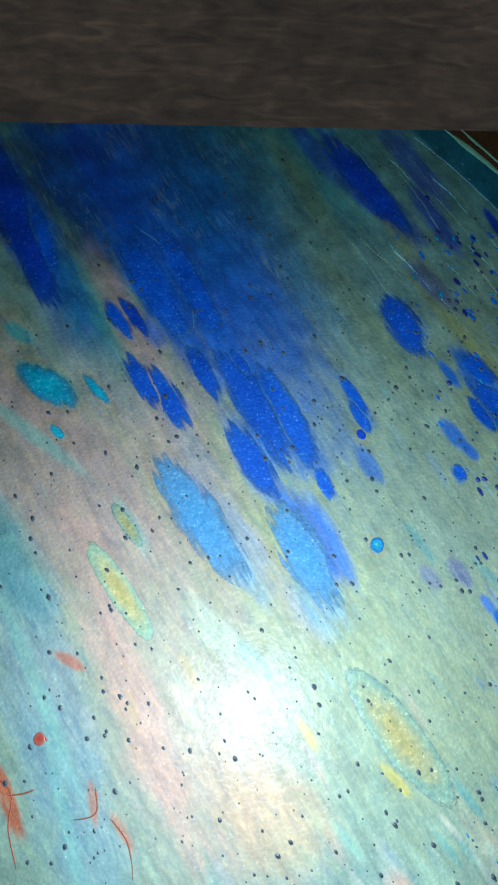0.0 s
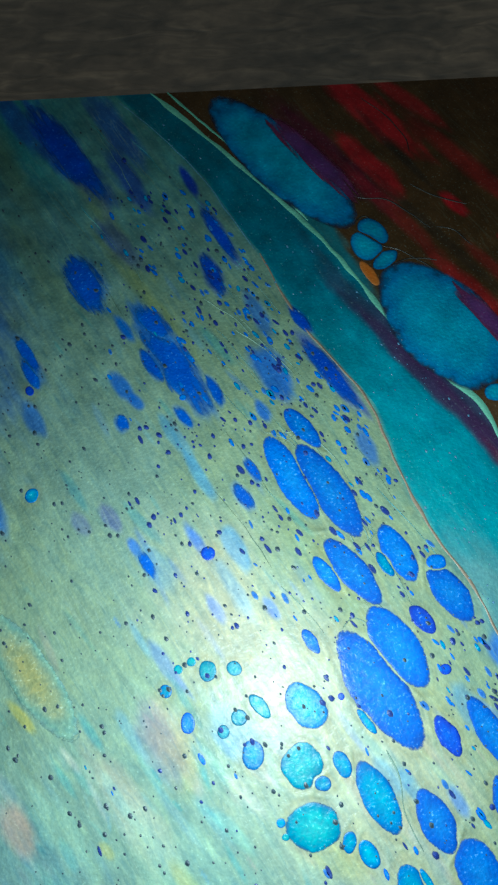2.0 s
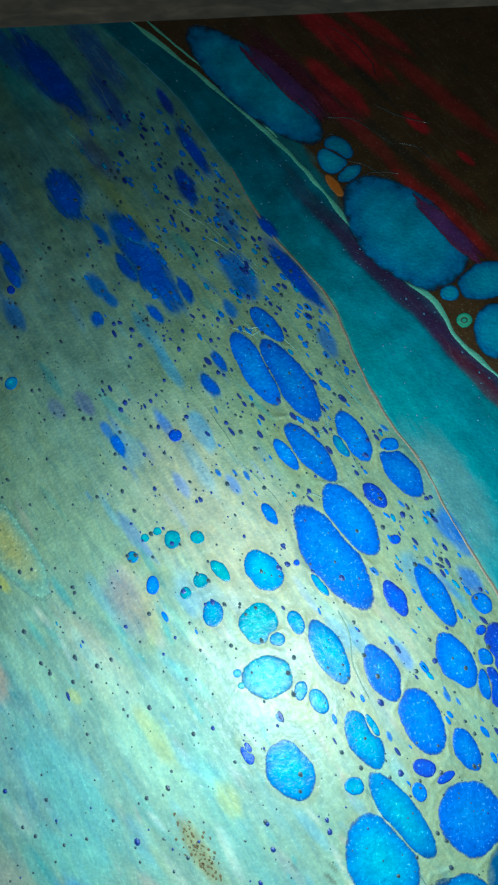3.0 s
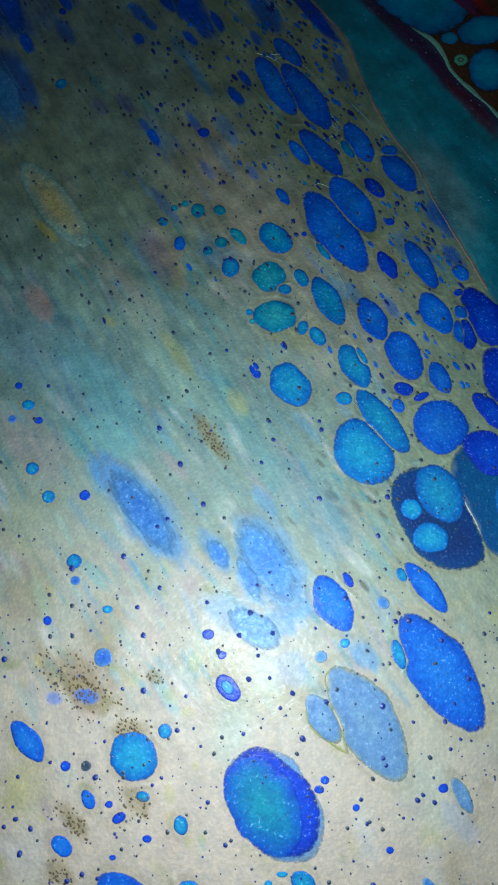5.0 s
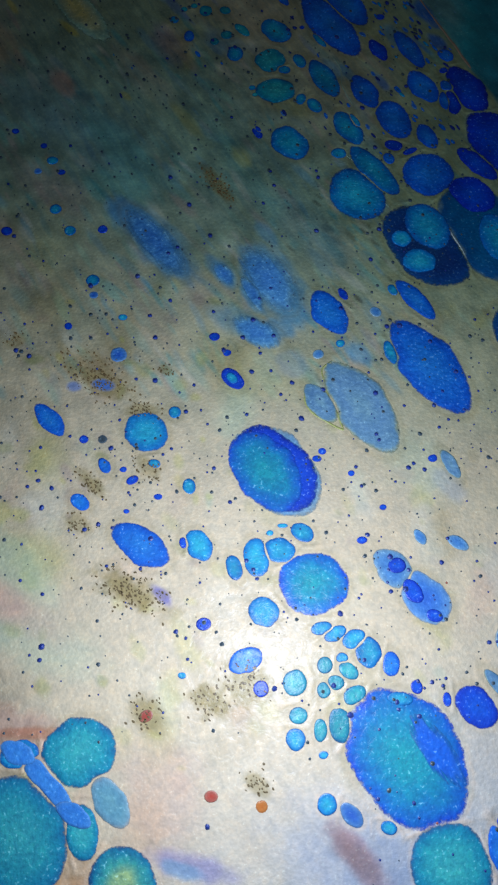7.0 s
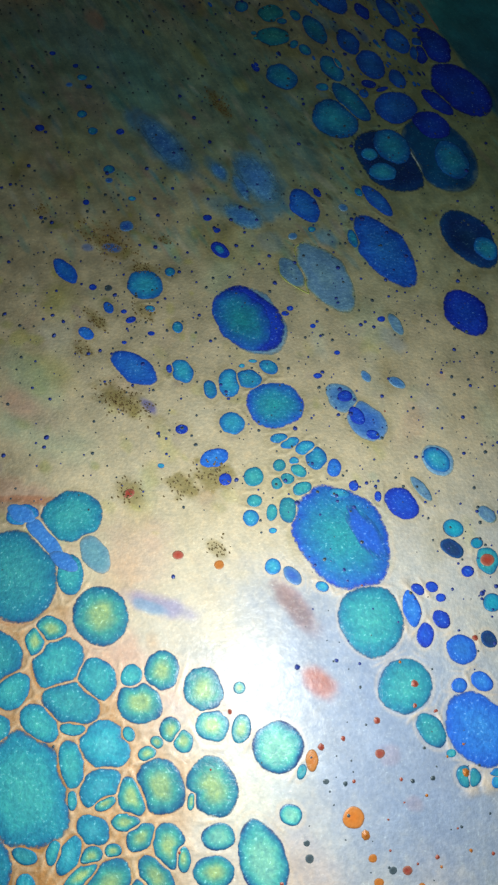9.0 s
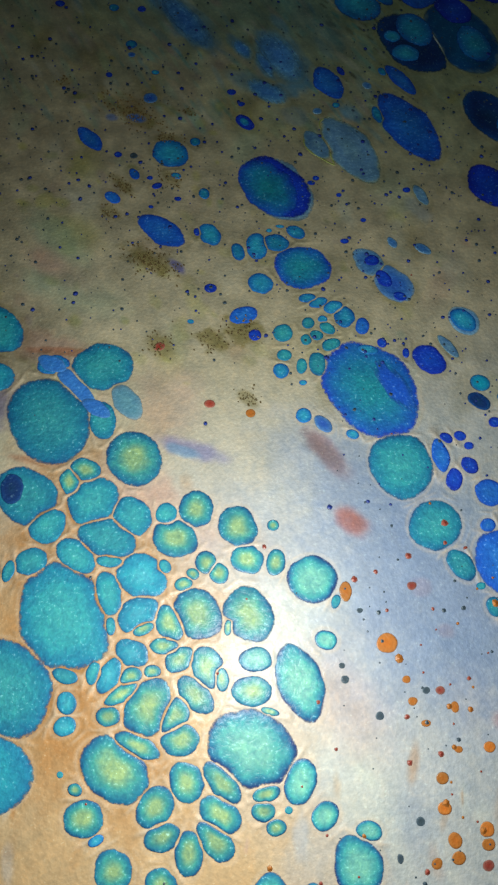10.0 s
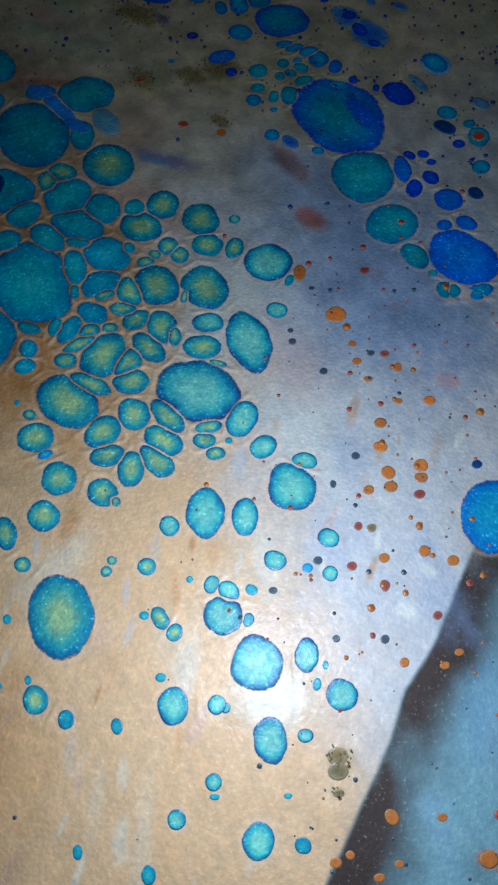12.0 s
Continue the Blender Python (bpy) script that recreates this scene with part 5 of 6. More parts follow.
cell("mint", 0.1368, -0.4124, 0.0047, 0.0034, 10)
cell("green", 0.1074, -0.4173, 0.0026, 0.0017, 0)
cell("cyan", 0.0952, -0.419, 0.0055, 0.0031, 68)
cell("teal", 0.0906, -0.4184, 0.0034, 0.0021, -89)
cell("green", 0.1013, -0.4189, 0.0032, 0.0025, 24)
cell("green", 0.0994, -0.4237, 0.0056, 0.0022, 37)
cell("green", 0.1072, -0.4269, 0.0082, 0.0064, 68)
cell("green", 0.12, -0.4229, 0.0066, 0.0038, -41)
cell("green", 0.1361, -0.4212, 0.0055, 0.0041, 2)
cell("green", 0.1148, -0.4286, 0.0055, 0.0036, 61)
cell("green", 0.1416, -0.4263, 0.003, 0.001, -10)
cell("teal", 0.0827, -0.4196, 0.0041, 0.0022, -16)
cell("cyan", 0.0843, -0.427, 0.0031, 0.0026, -63)
cell("cyan", 0.0846, -0.433, 0.0031, 0.0025, 15)
cell("green", 0.0963, -0.4298, 0.0033, 0.0026, -6)
cell("green", 0.117, -0.4347, 0.0051, 0.0042, 16)
cell("green", 0.1051, -0.437, 0.007, 0.0029, -21)
cell("green", 0.0997, -0.4431, 0.0101, 0.0071, -27)
cell("mint", 0.1365, -0.4361, 0.0121, 0.0099, -14)
cell("mint", 0.1498, -0.4176, 0.0112, 0.0064, -67)
cell("mint", 0.1530, -0.3882, 0.0074, 0.0070, 11)
cell("mint", 0.1573, -0.4058, 0.0033, 0.0027, -17)
cell("mint", 0.1506, -0.4438, 0.0059, 0.0041, 72)
cell("green", 0.1405, -0.3719, 0.0019, 0.0018, 5)

# beads of the near edge
cell("mint", 0.1663, -0.4629, 0.0067, 0.0065, -48)
cell("green", 0.1106, -0.5035, 0.0107, 0.0079, -68)
cell("mint", 0.161, -0.5099, 0.0067, 0.006, -85)
cell("mint", 0.1826, -0.5153, 0.0038, 0.0035, -14)
cell("mint", 0.1438, -0.4727, 0.0069, 0.0052, -77)
cell("mint", 0.1544, -0.4727, 0.0051, 0.0035, -84)
cell("mint", 0.166, -0.5272, 0.0051, 0.0039, -79)
cell("mint", 0.1654, -0.5484, 0.0037, 0.0034, 68)
cell("azure", 0.2206, -0.4656, 0.0101, 0.008, 74)
cell("green", 0.093, -0.4554, 0.0051, 0.0044, -6)
cell("azure", 0.0969, -0.4603, 0.0025, 0.0012, 28)
cell("green", 0.1023, -0.467, 0.0051, 0.0046, -37)
cell("green", 0.115, -0.4699, 0.0045, 0.0037, -28)
cell("green", 0.1187, -0.4718, 0.0018, 0.0014, -39)
cell("green", 0.1003, -0.4779, 0.0046, 0.0039, -35)
cell("green", 0.0913, -0.4838, 0.0045, 0.0029, -62)
cell("green", 0.0978, -0.4916, 0.0023, 0.0019, -14)
cell("green", 0.0898, -0.4486, 0.002, 0.0015, -18)
cell("teal", 0.0852, -0.4451, 0.001, 0.0009, -23)
cell("mint", 0.1345, -0.4773, 0.0029, 0.0025, -55)
cell("mint", 0.1573, -0.4518, 0.0039, 0.0032, 41)
cell("mint", 0.1693, -0.4549, 0.0036, 0.0024, 1)
cell("mint", 0.1771, -0.4763, 0.0028, 0.0025, -12)
cell("mint", 0.1635, -0.4839, 0.003, 0.0026, -15)
cell("mint", 0.1781, -0.4859, 0.002, 0.0019, 56)
cell("azure", 0.1721, -0.485, 0.0015, 0.0013, 15)
cell("mint", 0.1523, -0.493, 0.0029, 0.0023, -25)
cell("mint", 0.1516, -0.4994, 0.005, 0.0045, -14)
cell("mint", 0.1477, -0.4918, 0.0025, 0.0018, 78)
cell("teal", 0.1581, -0.4922, 0.0017, 0.0015, -24)
cell("teal", 0.1581, -0.4998, 0.0018, 0.0014, 85)
cell("green", 0.1357, -0.5017, 0.0033, 0.002, -55)
cell("green", 0.1399, -0.5048, 0.0022, 0.002, 68)
cell("teal", 0.1316, -0.5014, 0.0014, 0.0011, 0)
cell("green", 0.1303, -0.4888, 0.0024, 0.0022, -18)
cell("green", 0.1209, -0.4882, 0.0014, 0.0012, -12)
cell("green", 0.1199, -0.4912, 0.0016, 0.0015, -15)
cell("mint", 0.142, -0.522, 0.0042, 0.0037, -74)
cell("mint", 0.1525, -0.5207, 0.0023, 0.0021, 85)
cell("mint", 0.1549, -0.5212, 0.0013, 0.0011, 84)
cell("green", 0.1086, -0.5241, 0.0036, 0.0029, -53)
cell("teal", 0.1058, -0.5198, 0.0012, 0.0009, -65)
cell("teal", 0.1169, -0.5277, 0.0022, 0.0019, -61)
cell("teal", 0.1293, -0.5279, 0.0019, 0.0013, -64)
cell("teal", 0.1381, -0.5158, 0.0014, 0.0011, 2)
cell("mint", 0.1734, -0.5069, 0.0043, 0.0028, 87)
cell("teal", 0.1782, -0.5088, 0.0011, 0.0008, 89)
cell("teal", 0.1764, -0.5135, 0.0016, 0.0011, 80)
cell("mint", 0.1744, -0.5254, 0.0019, 0.0015, 9)
cell("mint", 0.1538, -0.5375, 0.0019, 0.0018, -66)
cell("teal", 0.1545, -0.5405, 0.0012, 0.0007, 5)
cell("mint", 0.1464, -0.546, 0.0021, 0.002, -34)
cell("teal", 0.1252, -0.5547, 0.0016, 0.0011, -72)
cell("teal", 0.1417, -0.5574, 0.0019, 0.0015, -76)
cell("teal", 0.1754, -0.5482, 0.0019, 0.0016, -11)
cell("teal", 0.1419, -0.4911, 0.001, 0.0009, 0)
cell("teal", 0.1712, -0.5386, 0.001, 0.0007, 7)
cell("olive", 0.1822, -0.5292, 0.0024, 0.0019, 11)
cell("olive", 0.1824, -0.5323, 0.0025, 0.0018, 9, 1)
cell("olive", 0.1828, -0.5369, 0.0014, 0.001, 9)
cell("amber", 0.1925, -0.4561, 0.002, 0.0018, -56)
cell("amber", 0.1932, -0.4602, 0.0019, 0.0016, 21)
cell("amber", 0.1873, -0.4618, 0.0016, 0.0014, 33)
cell("amber", 0.2014, -0.4532, 0.0021, 0.0019, 48)
cell("amber", 0.2015, -0.4566, 0.0019, 0.0015, 15)
cell("rust", 0.2011, -0.4616, 0.0017, 0.0014, 21)
cell("amber", 0.2025, -0.4774, 0.0017, 0.0016, 56)
cell("amber", 0.21, -0.4791, 0.0017, 0.0015, 32)
cell("amber", 0.1919, -0.4803, 0.0015, 0.0013, 25)
cell("rust", 0.1923, -0.4876, 0.0016, 0.0014, 75)
cell("rust", 0.1836, -0.4834, 0.0015, 0.0013, 21)
cell("amber", 0.1976, -0.5062, 0.0013, 0.0012, 37)
cell("rust", 0.2058, -0.4939, 0.0014, 0.0012, 46)
cell("amber", 0.2111, -0.5024, 0.0013, 0.0009, 14)
cell("amber", 0.2075, -0.5059, 0.0013, 0.0009, 14)
cell("amber", 0.1829, -0.5508, 0.0014, 0.001, 9)
cell("amber", 0.186, -0.549, 0.0011, 0.0009, 11)
cell("amber", 0.1952, -0.5405, 0.0018, 0.0015, -45)
cell("amber", 0.2065, -0.5394, 0.0013, 0.0009, 12)
cell("amber", 0.197, -0.5496, 0.0011, 0.0008, 10)
cell("amber", 0.1926, -0.5527, 0.0013, 0.0009, 10)
cell("amber", 0.2168, -0.5467, 0.0022, 0.0016, 16)
cell("black", 0.1833, -0.452, 0.0013, 0.0012, 29)
cell("black", 0.1805, -0.5022, 0.0011, 0.001, 13)
cell("black", 0.1926, -0.5011, 0.0012, 0.0011, 40)
cell("black", 0.1637, -0.4918, 0.0012, 0.001, 8)
cell("black", 0.1747, -0.4828, 0.0013, 0.0012, 15)
cell("navy", 0.2169, -0.4512, 0.0016, 0.0013, 24)
cell("black", 0.1775, -0.461, 0.0012, 0.0009, 88)
cell("olive", 0.1884, -0.4725, 0.0014, 0.0012, 25)
cell("rust", 0.1849, -0.4724, 0.0013, 0.0012, 65)
cell("teal", 0.2108, -0.3934, 0.0027, 0.0024, 41)
cell("azure", 0.2195, -0.3925, 0.0047, 0.0026, 22)
cell("green", 0.1116, -0.4518, 0.0053, 0.0046, 57)
cell("green", 0.1142, -0.4587, 0.0048, 0.0033, 21)
cell("green", 0.1215, -0.4621, 0.0053, 0.0035, -86)
cell("green", 0.1195, -0.4453, 0.0052, 0.0044, -55)
cell("green", 0.1292, -0.445, 0.0067, 0.0035, -43)
cell("green", 0.1293, -0.4529, 0.006, 0.0041, -31)
cell("green", 0.1283, -0.459, 0.0059, 0.0035, -40)
cell("green", 0.1414, -0.4472, 0.004, 0.0021, 17)
cell("green", 0.1407, -0.4515, 0.0032, 0.0024, 3)
cell("green", 0.1442, -0.4552, 0.0028, 0.0019, 17)
cell("teal", 0.1475, -0.4509, 0.0011, 0.001, 0)

# cells of the low left
cell("teal", 0.0425, -0.3081, 0.011, 0.0077, -35)
cell("cyan", 0.0432, -0.3263, 0.0091, 0.0056, -5)
cell("lilac", 0.0285, -0.3417, 0.0105, 0.0056, -65)
cell("cyan", 0.0365, -0.3588, 0.0069, 0.0028, -55)
cell("lilac", 0.0423, -0.3372, 0.0063, 0.0022, -65)
cell("cyan", 0.0381, -0.3706, 0.0044, 0.0038, -59)
cell("cyan", 0.0488, -0.37, 0.0041, 0.0035, -67)
cell("teal", 0.0287, -0.3823, 0.0076, 0.0066, -52)
cell("cyan", 0.0482, -0.38, 0.0063, 0.0046, -0)
cell("cyan", 0.0516, -0.391, 0.0079, 0.0064, -23)
cell("cyan", 0.0384, -0.3869, 0.003, 0.0021, -59)
cell("blue", 0.0328, -0.3983, 0.0118, 0.0093, -24)
cell("teal", 0.0629, -0.3672, 0.0106, 0.0082, -35)
cell("navy", 0.0582, -0.3652, 0.0048, 0.0035, -76, 1)
cell("teal", 0.071, -0.3761, 0.0058, 0.0054, 69)
cell("teal", 0.068, -0.3878, 0.0047, 0.0041, 18)
cell("green", 0.0412, -0.4094, 0.0071, 0.0034, 27)
cell("teal", 0.0503, -0.4079, 0.0056, 0.0032, 43)
cell("teal", 0.0483, -0.4205, 0.0116, 0.0103, 41)
cell("teal", 0.0664, -0.4238, 0.0147, 0.0115, -40)
cell("teal", 0.0617, -0.3911, 0.0037, 0.0017, 85)
cell("teal", 0.0496, -0.4382, 0.0046, 0.0031, 20)
cell("cyan", 0.0634, -0.4454, 0.0139, 0.0102, -7)
cell("cyan", 0.0466, -0.4655, 0.0149, 0.009, -69)
cell("cyan", 0.0601, -0.4627, 0.0045, 0.0037, -42)
cell("cyan", 0.0619, -0.4694, 0.0014, 0.0012, 18)
cell("cyan", 0.0517, -0.4834, 0.0062, 0.004, 17)
cell("green", 0.0648, -0.484, 0.0021, 0.002, 20)
cell("green", 0.0575, -0.4877, 0.0023, 0.0019, 13)
cell("teal", 0.0609, -0.4916, 0.0013, 0.0009, -3)
cell("green", 0.0672, -0.4981, 0.0044, 0.0038, -16)
cell("green", 0.0845, -0.4938, 0.0026, 0.0024, -30)
cell("green", 0.0788, -0.4972, 0.0021, 0.0017, -72)
cell("teal", 0.075, -0.4917, 0.0014, 0.0009, 1)
cell("teal", 0.0889, -0.5035, 0.0024, 0.0022, -49)
cell("teal", 0.0665, -0.5107, 0.0018, 0.0016, -12)
cell("teal", 0.0833, -0.5031, 0.0011, 0.0009, -4)
cell("teal", 0.0971, -0.5058, 0.0013, 0.0011, -77)
cell("teal", 0.0809, -0.5134, 0.0011, 0.0008, -4)
cell("teal", 0.0986, -0.5219, 0.0012, 0.0009, -0)

def within(c, px, py):
    """How far out points lie in a cell: 1 on its outline."""
    dx, dy, co, si = px - c[1], py - c[2], math.cos(c[5]), math.sin(c[5])
    return np.hypot((dx * co + dy * si) / c[3], (dy * co - dx * si) / c[4])


# pale seams where cells press on one another
SOFT = ("blue_streak", "deep_streak", "mist", "lagoon", "lime", "haze", "leaf", "rust", "amber", "black")
first, second = np.full(GX.shape, 9.0, np.float32), np.full(GX.shape, 9.0, np.float32)
for c in CELLS:
    if c[6] or c[0] in SOFT or c[3] < 0.0021:
        continue
    reach = c[3] + 0.006
    i0, i1 = np.searchsorted(XS, (c[1] - reach, c[1] + reach))
    j0, j1 = np.searchsorted(YS, (c[2] - reach, c[2] + reach))
    where = (slice(j0, j1), slice(i0, i1))
    away = (within(c, GX[where] + WARP_X[where] * 0.08, GY[where] + WARP_Y[where] * 0.08) - 1) * math.sqrt(c[3] * c[4])
    second[where] = np.minimum(second[where], np.maximum(first[where], away))
    first[where] = np.minimum(first[where], away)
packed = 1 - ease(-0.335, -0.30, GY)
seam = (1 - ease(0.0002, 0.0011, second - first)) * (1 - ease(0.0012, 0.0035, first)) * (0.55 + 0.9 * FRAY)
blend(ALL, "seam_low", 0.75 * seam * packed)
blend(ALL, "seam_high", 0.6 * seam * (1 - packed) * ease(-0.17, -0.12, GY + 0.2 * (GX - 0.15)))
# a thin pale lip of the ground round each packed cell, a dusky one round the upper cells
lip = np.exp(-((first - 0.0005) / 0.0005) ** 2)
blend(ALL, "seam_low", 0.35 * lip * packed)
blend(ALL, "olive", 0.22 * np.exp(-((first - 0.0008) / 0.0010) ** 2) * (1 - packed))

# flow of fine streaks through the upper part
fine_flow = fbm(FLOW_U * 0.22, FLOW_V, 420, 51, 4) - 0.5
paint *= (1 + 0.35 * fine_flow * ease(-0.30, -0.05, GY))[..., None]
paint *= (1 + 0.16 * (fbm(GX, GY, 160, 61, 4) - 0.5))[..., None]
np.clip(paint, 0.004, 0.9, out=paint)

relief = 0.0001 * (fbm(GX, GY, 45, 71, 3) - 0.5) + 0.00009 * seam
film_mesh = bpy.data.meshes.new("paint_film")
co = np.stack([GX, GY, relief + LIFT], -1).reshape(-1, 3).astype(np.float32)
idx = np.arange(NX * NY).reshape(NY, NX)
quads = np.stack([idx[:-1, :-1], idx[:-1, 1:], idx[1:, 1:], idx[1:, :-1]], -1).reshape(-1, 4)
film_mesh.vertices.add(len(co))
film_mesh.vertices.foreach_set("co", co.ravel())
film_mesh.loops.add(quads.size)
film_mesh.loops.foreach_set("vertex_index", quads.ravel().astype(np.int32))
film_mesh.polygons.add(len(quads))
film_mesh.polygons.foreach_set("loop_start", np.arange(0, quads.size, 4, dtype=np.int32))
film_mesh.update(calc_edges=True)
film_mesh.polygons.foreach_set("use_smooth", np.ones(len(quads), bool))
pigment = film_mesh.color_attributes.new("paint", "FLOAT_COLOR", "POINT")
pigment.data.foreach_set("color", np.concatenate([paint.reshape(-1, 3), np.ones((NX * NY, 1), np.float32)], 1).ravel())
film_mesh.attributes.new("combed", "FLOAT", "POINT").data.foreach_set("value", (ease(-0.24, -0.04, GY + 0.3 * (GX - 0.1)) * (1 - 0.8 * ease(-0.002, 0.004, beyond))).ravel().astype(np.float32))
film_mesh.materials.append(FILM)
film = new("paint_film", film_mesh)
film.parent = painting

# ---- raised ridges of paint ----
def ridge(hue, width, height, points):
    """A thin raised thread of paint through a few points, tapered at both ends."""
    way = [Vector((x, y, 0)) for x, y in points]
    path = []
    for i in range(len(way) - 1):
        p0, p1, p2, p3 = way[max(i - 1, 0)], way[i], way[i + 1], way[min(i + 2, len(way) - 1)]
        for k in range(10):
            s = k / 10
            path.append(0.5 * (2 * p1 + (p2 - p0) * s + (2 * p0 - 5 * p1 + 4 * p2 - p3) * s * s + (3 * p1 - p0 - 3 * p2 + p3) * s ** 3))
    path.append(way[-1])
    bm = bmesh.new()
    rows = []
    for i, p in enumerate(path):
        d = (path[min(i + 1, len(path) - 1)] - path[max(i - 1, 0)]).normalized()
        n = Vector((-d.y, d.x, 0))
        w = width * (0.7 + 0.6 * noise.noise(p * 90)) * min(1, 0.35 + 0.2 * min(i, len(path) - 1 - i))
        p = p + n * 0.0005 * noise.noise(p * 140)
        rows.append([bm.verts.new((*(p + n * w * o).xy, LIFT + 0.00005 + height * h)) for o, h in ((-0.5, 0), (-0.3, 0.8), (0, 1), (0.3, 0.8), (0.5, 0))])
    for r0, r1 in zip(rows, rows[1:]):
        for k in range(4):
            f = bm.faces.new((r0[k], r0[k + 1], r1[k + 1], r1[k]))
            f.smooth = True
    if hue not in LINE:
        LINE[hue] = line_material(hue + "_ridge", HUE[hue])
    bmesh.ops.recalc_face_normals(bm, faces=bm.faces)
    return part("paint_ridge", bm, LINE[hue], film)


LINE = {}
# hair-fine pale threads drawn out along the flow
for k in range(76):
    hx, hy = (rng.uniform(0.06, 0.15), rng.uniform(0.10, 0.185)) if k % 2 else (rng.uniform(0.11, 0.20), rng.uniform(-0.02, 0.17))
    if hx > copper[np.searchsorted(YS, hy), 0] - 0.004:
        continue
    reach, lean = rng.uniform(0.006, 0.018), radians(-56 + rng.normal(0, 3))
    ridge(("mint", "aqua", "sage")[k % 3], 0.0003, 0.00003, [(hx + math.cos(lean) * reach * s - 0.0007 * s * s, hy + math.sin(lean) * reach * s) for s in (-1, 0, 1)])
ridge("soot", 0.0007, 0.00004, [(0.1675, 0.1508), (0.1760, 0.1421), (0.1895, 0.1389), (0.2039, 0.1256)])
ridge("soot", 0.0007, 0.00004, [(0.1844, 0.1905), (0.1941, 0.1798), (0.1997, 0.1695), (0.2007, 0.1622)])
ridge("soot", 0.0007, 0.00004, [(0.1985, 0.1464), (0.2081, 0.1400), (0.2196, 0.1358)])
ridge("soot", 0.0007, 0.00004, [(0.1828, 0.1193), (0.1955, 0.1131), (0.2150, 0.0934), (0.2293, 0.0614)])
ridge("soot", 0.0007, 0.00004, [(0.1738, 0.1293), (0.1796, 0.1322), (0.1858, 0.1224)])
ridge("soot", 0.0007, 0.00004, [(0.1842, 0.1079), (0.1943, 0.1126), (0.2042, 0.1109)])
ridge("soot", 0.0007, 0.00004, [(0.1249, 0.1923), (0.1390, 0.1835), (0.1564, 0.1580), (0.1751, 0.1337)])
ridge("soot", 0.0007, 0.00004, [(0.2062, 0.1260), (0.2128, 0.1239), (0.2186, 0.1169)])
ridge("seam_high", 0.0005, 0.00003, [(0.1337, 0.0458), (0.1413, 0.0430), (0.1472, 0.0338), (0.1593, 0.0117)])
ridge("seam_high", 0.0005, 0.00003, [(0.1253, 0.0867), (0.1356, 0.0786), (0.1473, 0.0634), (0.1506, 0.0515)])
ridge("seam_high", 0.0005, 0.00003, [(0.1149, 0.1000), (0.1255, 0.0917), (0.1316, 0.0838)])
ridge("seam_high", 0.0005, 0.00003, [(0.1399, 0.0454), (0.1480, 0.0448), (0.1574, 0.0353), (0.1640, 0.0197)])
ridge("seam_high", 0.0005, 0.00003, [(0.1665, 0.0050), (0.1731, -0.0055), (0.1774, -0.0175)])
ridge("sky", 0.0007, 0.00004, [(-0.0274, 0.1507), (-0.0145, 0.1384), (-0.0071, 0.1193), (-0.0051, 0.1055)])
ridge("rust", 0.0007, 0.00003, [(-0.0609, -0.0377), (-0.0573, -0.0422), (-0.0574, -0.0507), (-0.0543, -0.0606)])
ridge("rust", 0.0007, 0.00003, [(-0.0581, -0.0421), (-0.0542, -0.0415), (-0.0511, -0.0409)])
ridge("rust", 0.0007, 0.00003, [(-0.0335, -0.0407), (-0.0335, -0.0473), (-0.0395, -0.0488)])
ridge("rust", 0.0007, 0.00003, [(-0.0292, -0.0489), (-0.0242, -0.0547), (-0.0224, -0.0645)])
ridge("rust", 0.0007, 0.00003, [(-0.0517, -0.0275), (-0.0497, -0.0263), (-0.0480, -0.0279)])
ridge("lime", 0.0025, 0.00003, [(0.0973, 0.1989), (0.124, 0.1691), (0.1456, 0.1435), (0.1565, 0.1298), (0.1686, 0.1121), (0.1799, 0.0926), (0.1945, 0.0705), (0.2105, 0.0521), (0.2167, 0.0368), (0.2287, 0.0214), (0.2409, 0.0041)])
ridge("lime", 0.0014, 0.00003, [(0.1039, 0.1985), (0.1265, 0.172), (0.1463, 0.1469), (0.1572, 0.132)])
ridge("copper", 0.0012, 0.00003, [(0.1373, 0.1183), (0.1492, 0.0901), (0.1625, 0.0695), (0.1716, 0.0547), (0.1776, 0.0339), (0.182, 0.0206), (0.1881, 0.0056), (0.1974, -0.0111), (0.2041, -0.0288), (0.2147, -0.053), (0.2196, -0.0653)])
ridge("steel", 0.0006, 0.00003, [(0.0837, 0.195), (0.1005, 0.1768), (0.1165, 0.1553), (0.1273, 0.1354), (0.1356, 0.1197)])
ridge("seam_high", 0.0005, 0.00003, [(0.1256, 0.0942), (0.1317, 0.0862), (0.1396, 0.0758), (0.1465, 0.0669)])
ridge("seam_high", 0.0005, 0.00003, [(0.1378, 0.0455), (0.1432, 0.034), (0.1485, 0.025), (0.1513, 0.0153)])
ridge("seam_high", 0.0005, 0.00003, [(0.1408, 0.0419), (0.148, 0.0448), (0.1534, 0.0355), (0.1603, 0.0221), (0.1659, 0.0091)])
ridge("seam_high", 0.0005, 0.00003, [(0.1607, 0.0157), (0.1649, 0.0092), (0.1662, 0.0019), (0.1697, -0.0013)])
ridge("seam_high", 0.0005, 0.00003, [(0.161, -0.0116), (0.1663, -0.0149), (0.1749, -0.0231)])
ridge("seam_high", 0.0005, 0.00003, [(0.1688, 0.0089), (0.1624, 0.0032), (0.1591, 0.0096)])
ridge("white", 0.0009, 0.00003, [(0.1994, -0.1349), (0.2018, -0.1414), (0.2046, -0.1498), (0.2081, -0.158)])
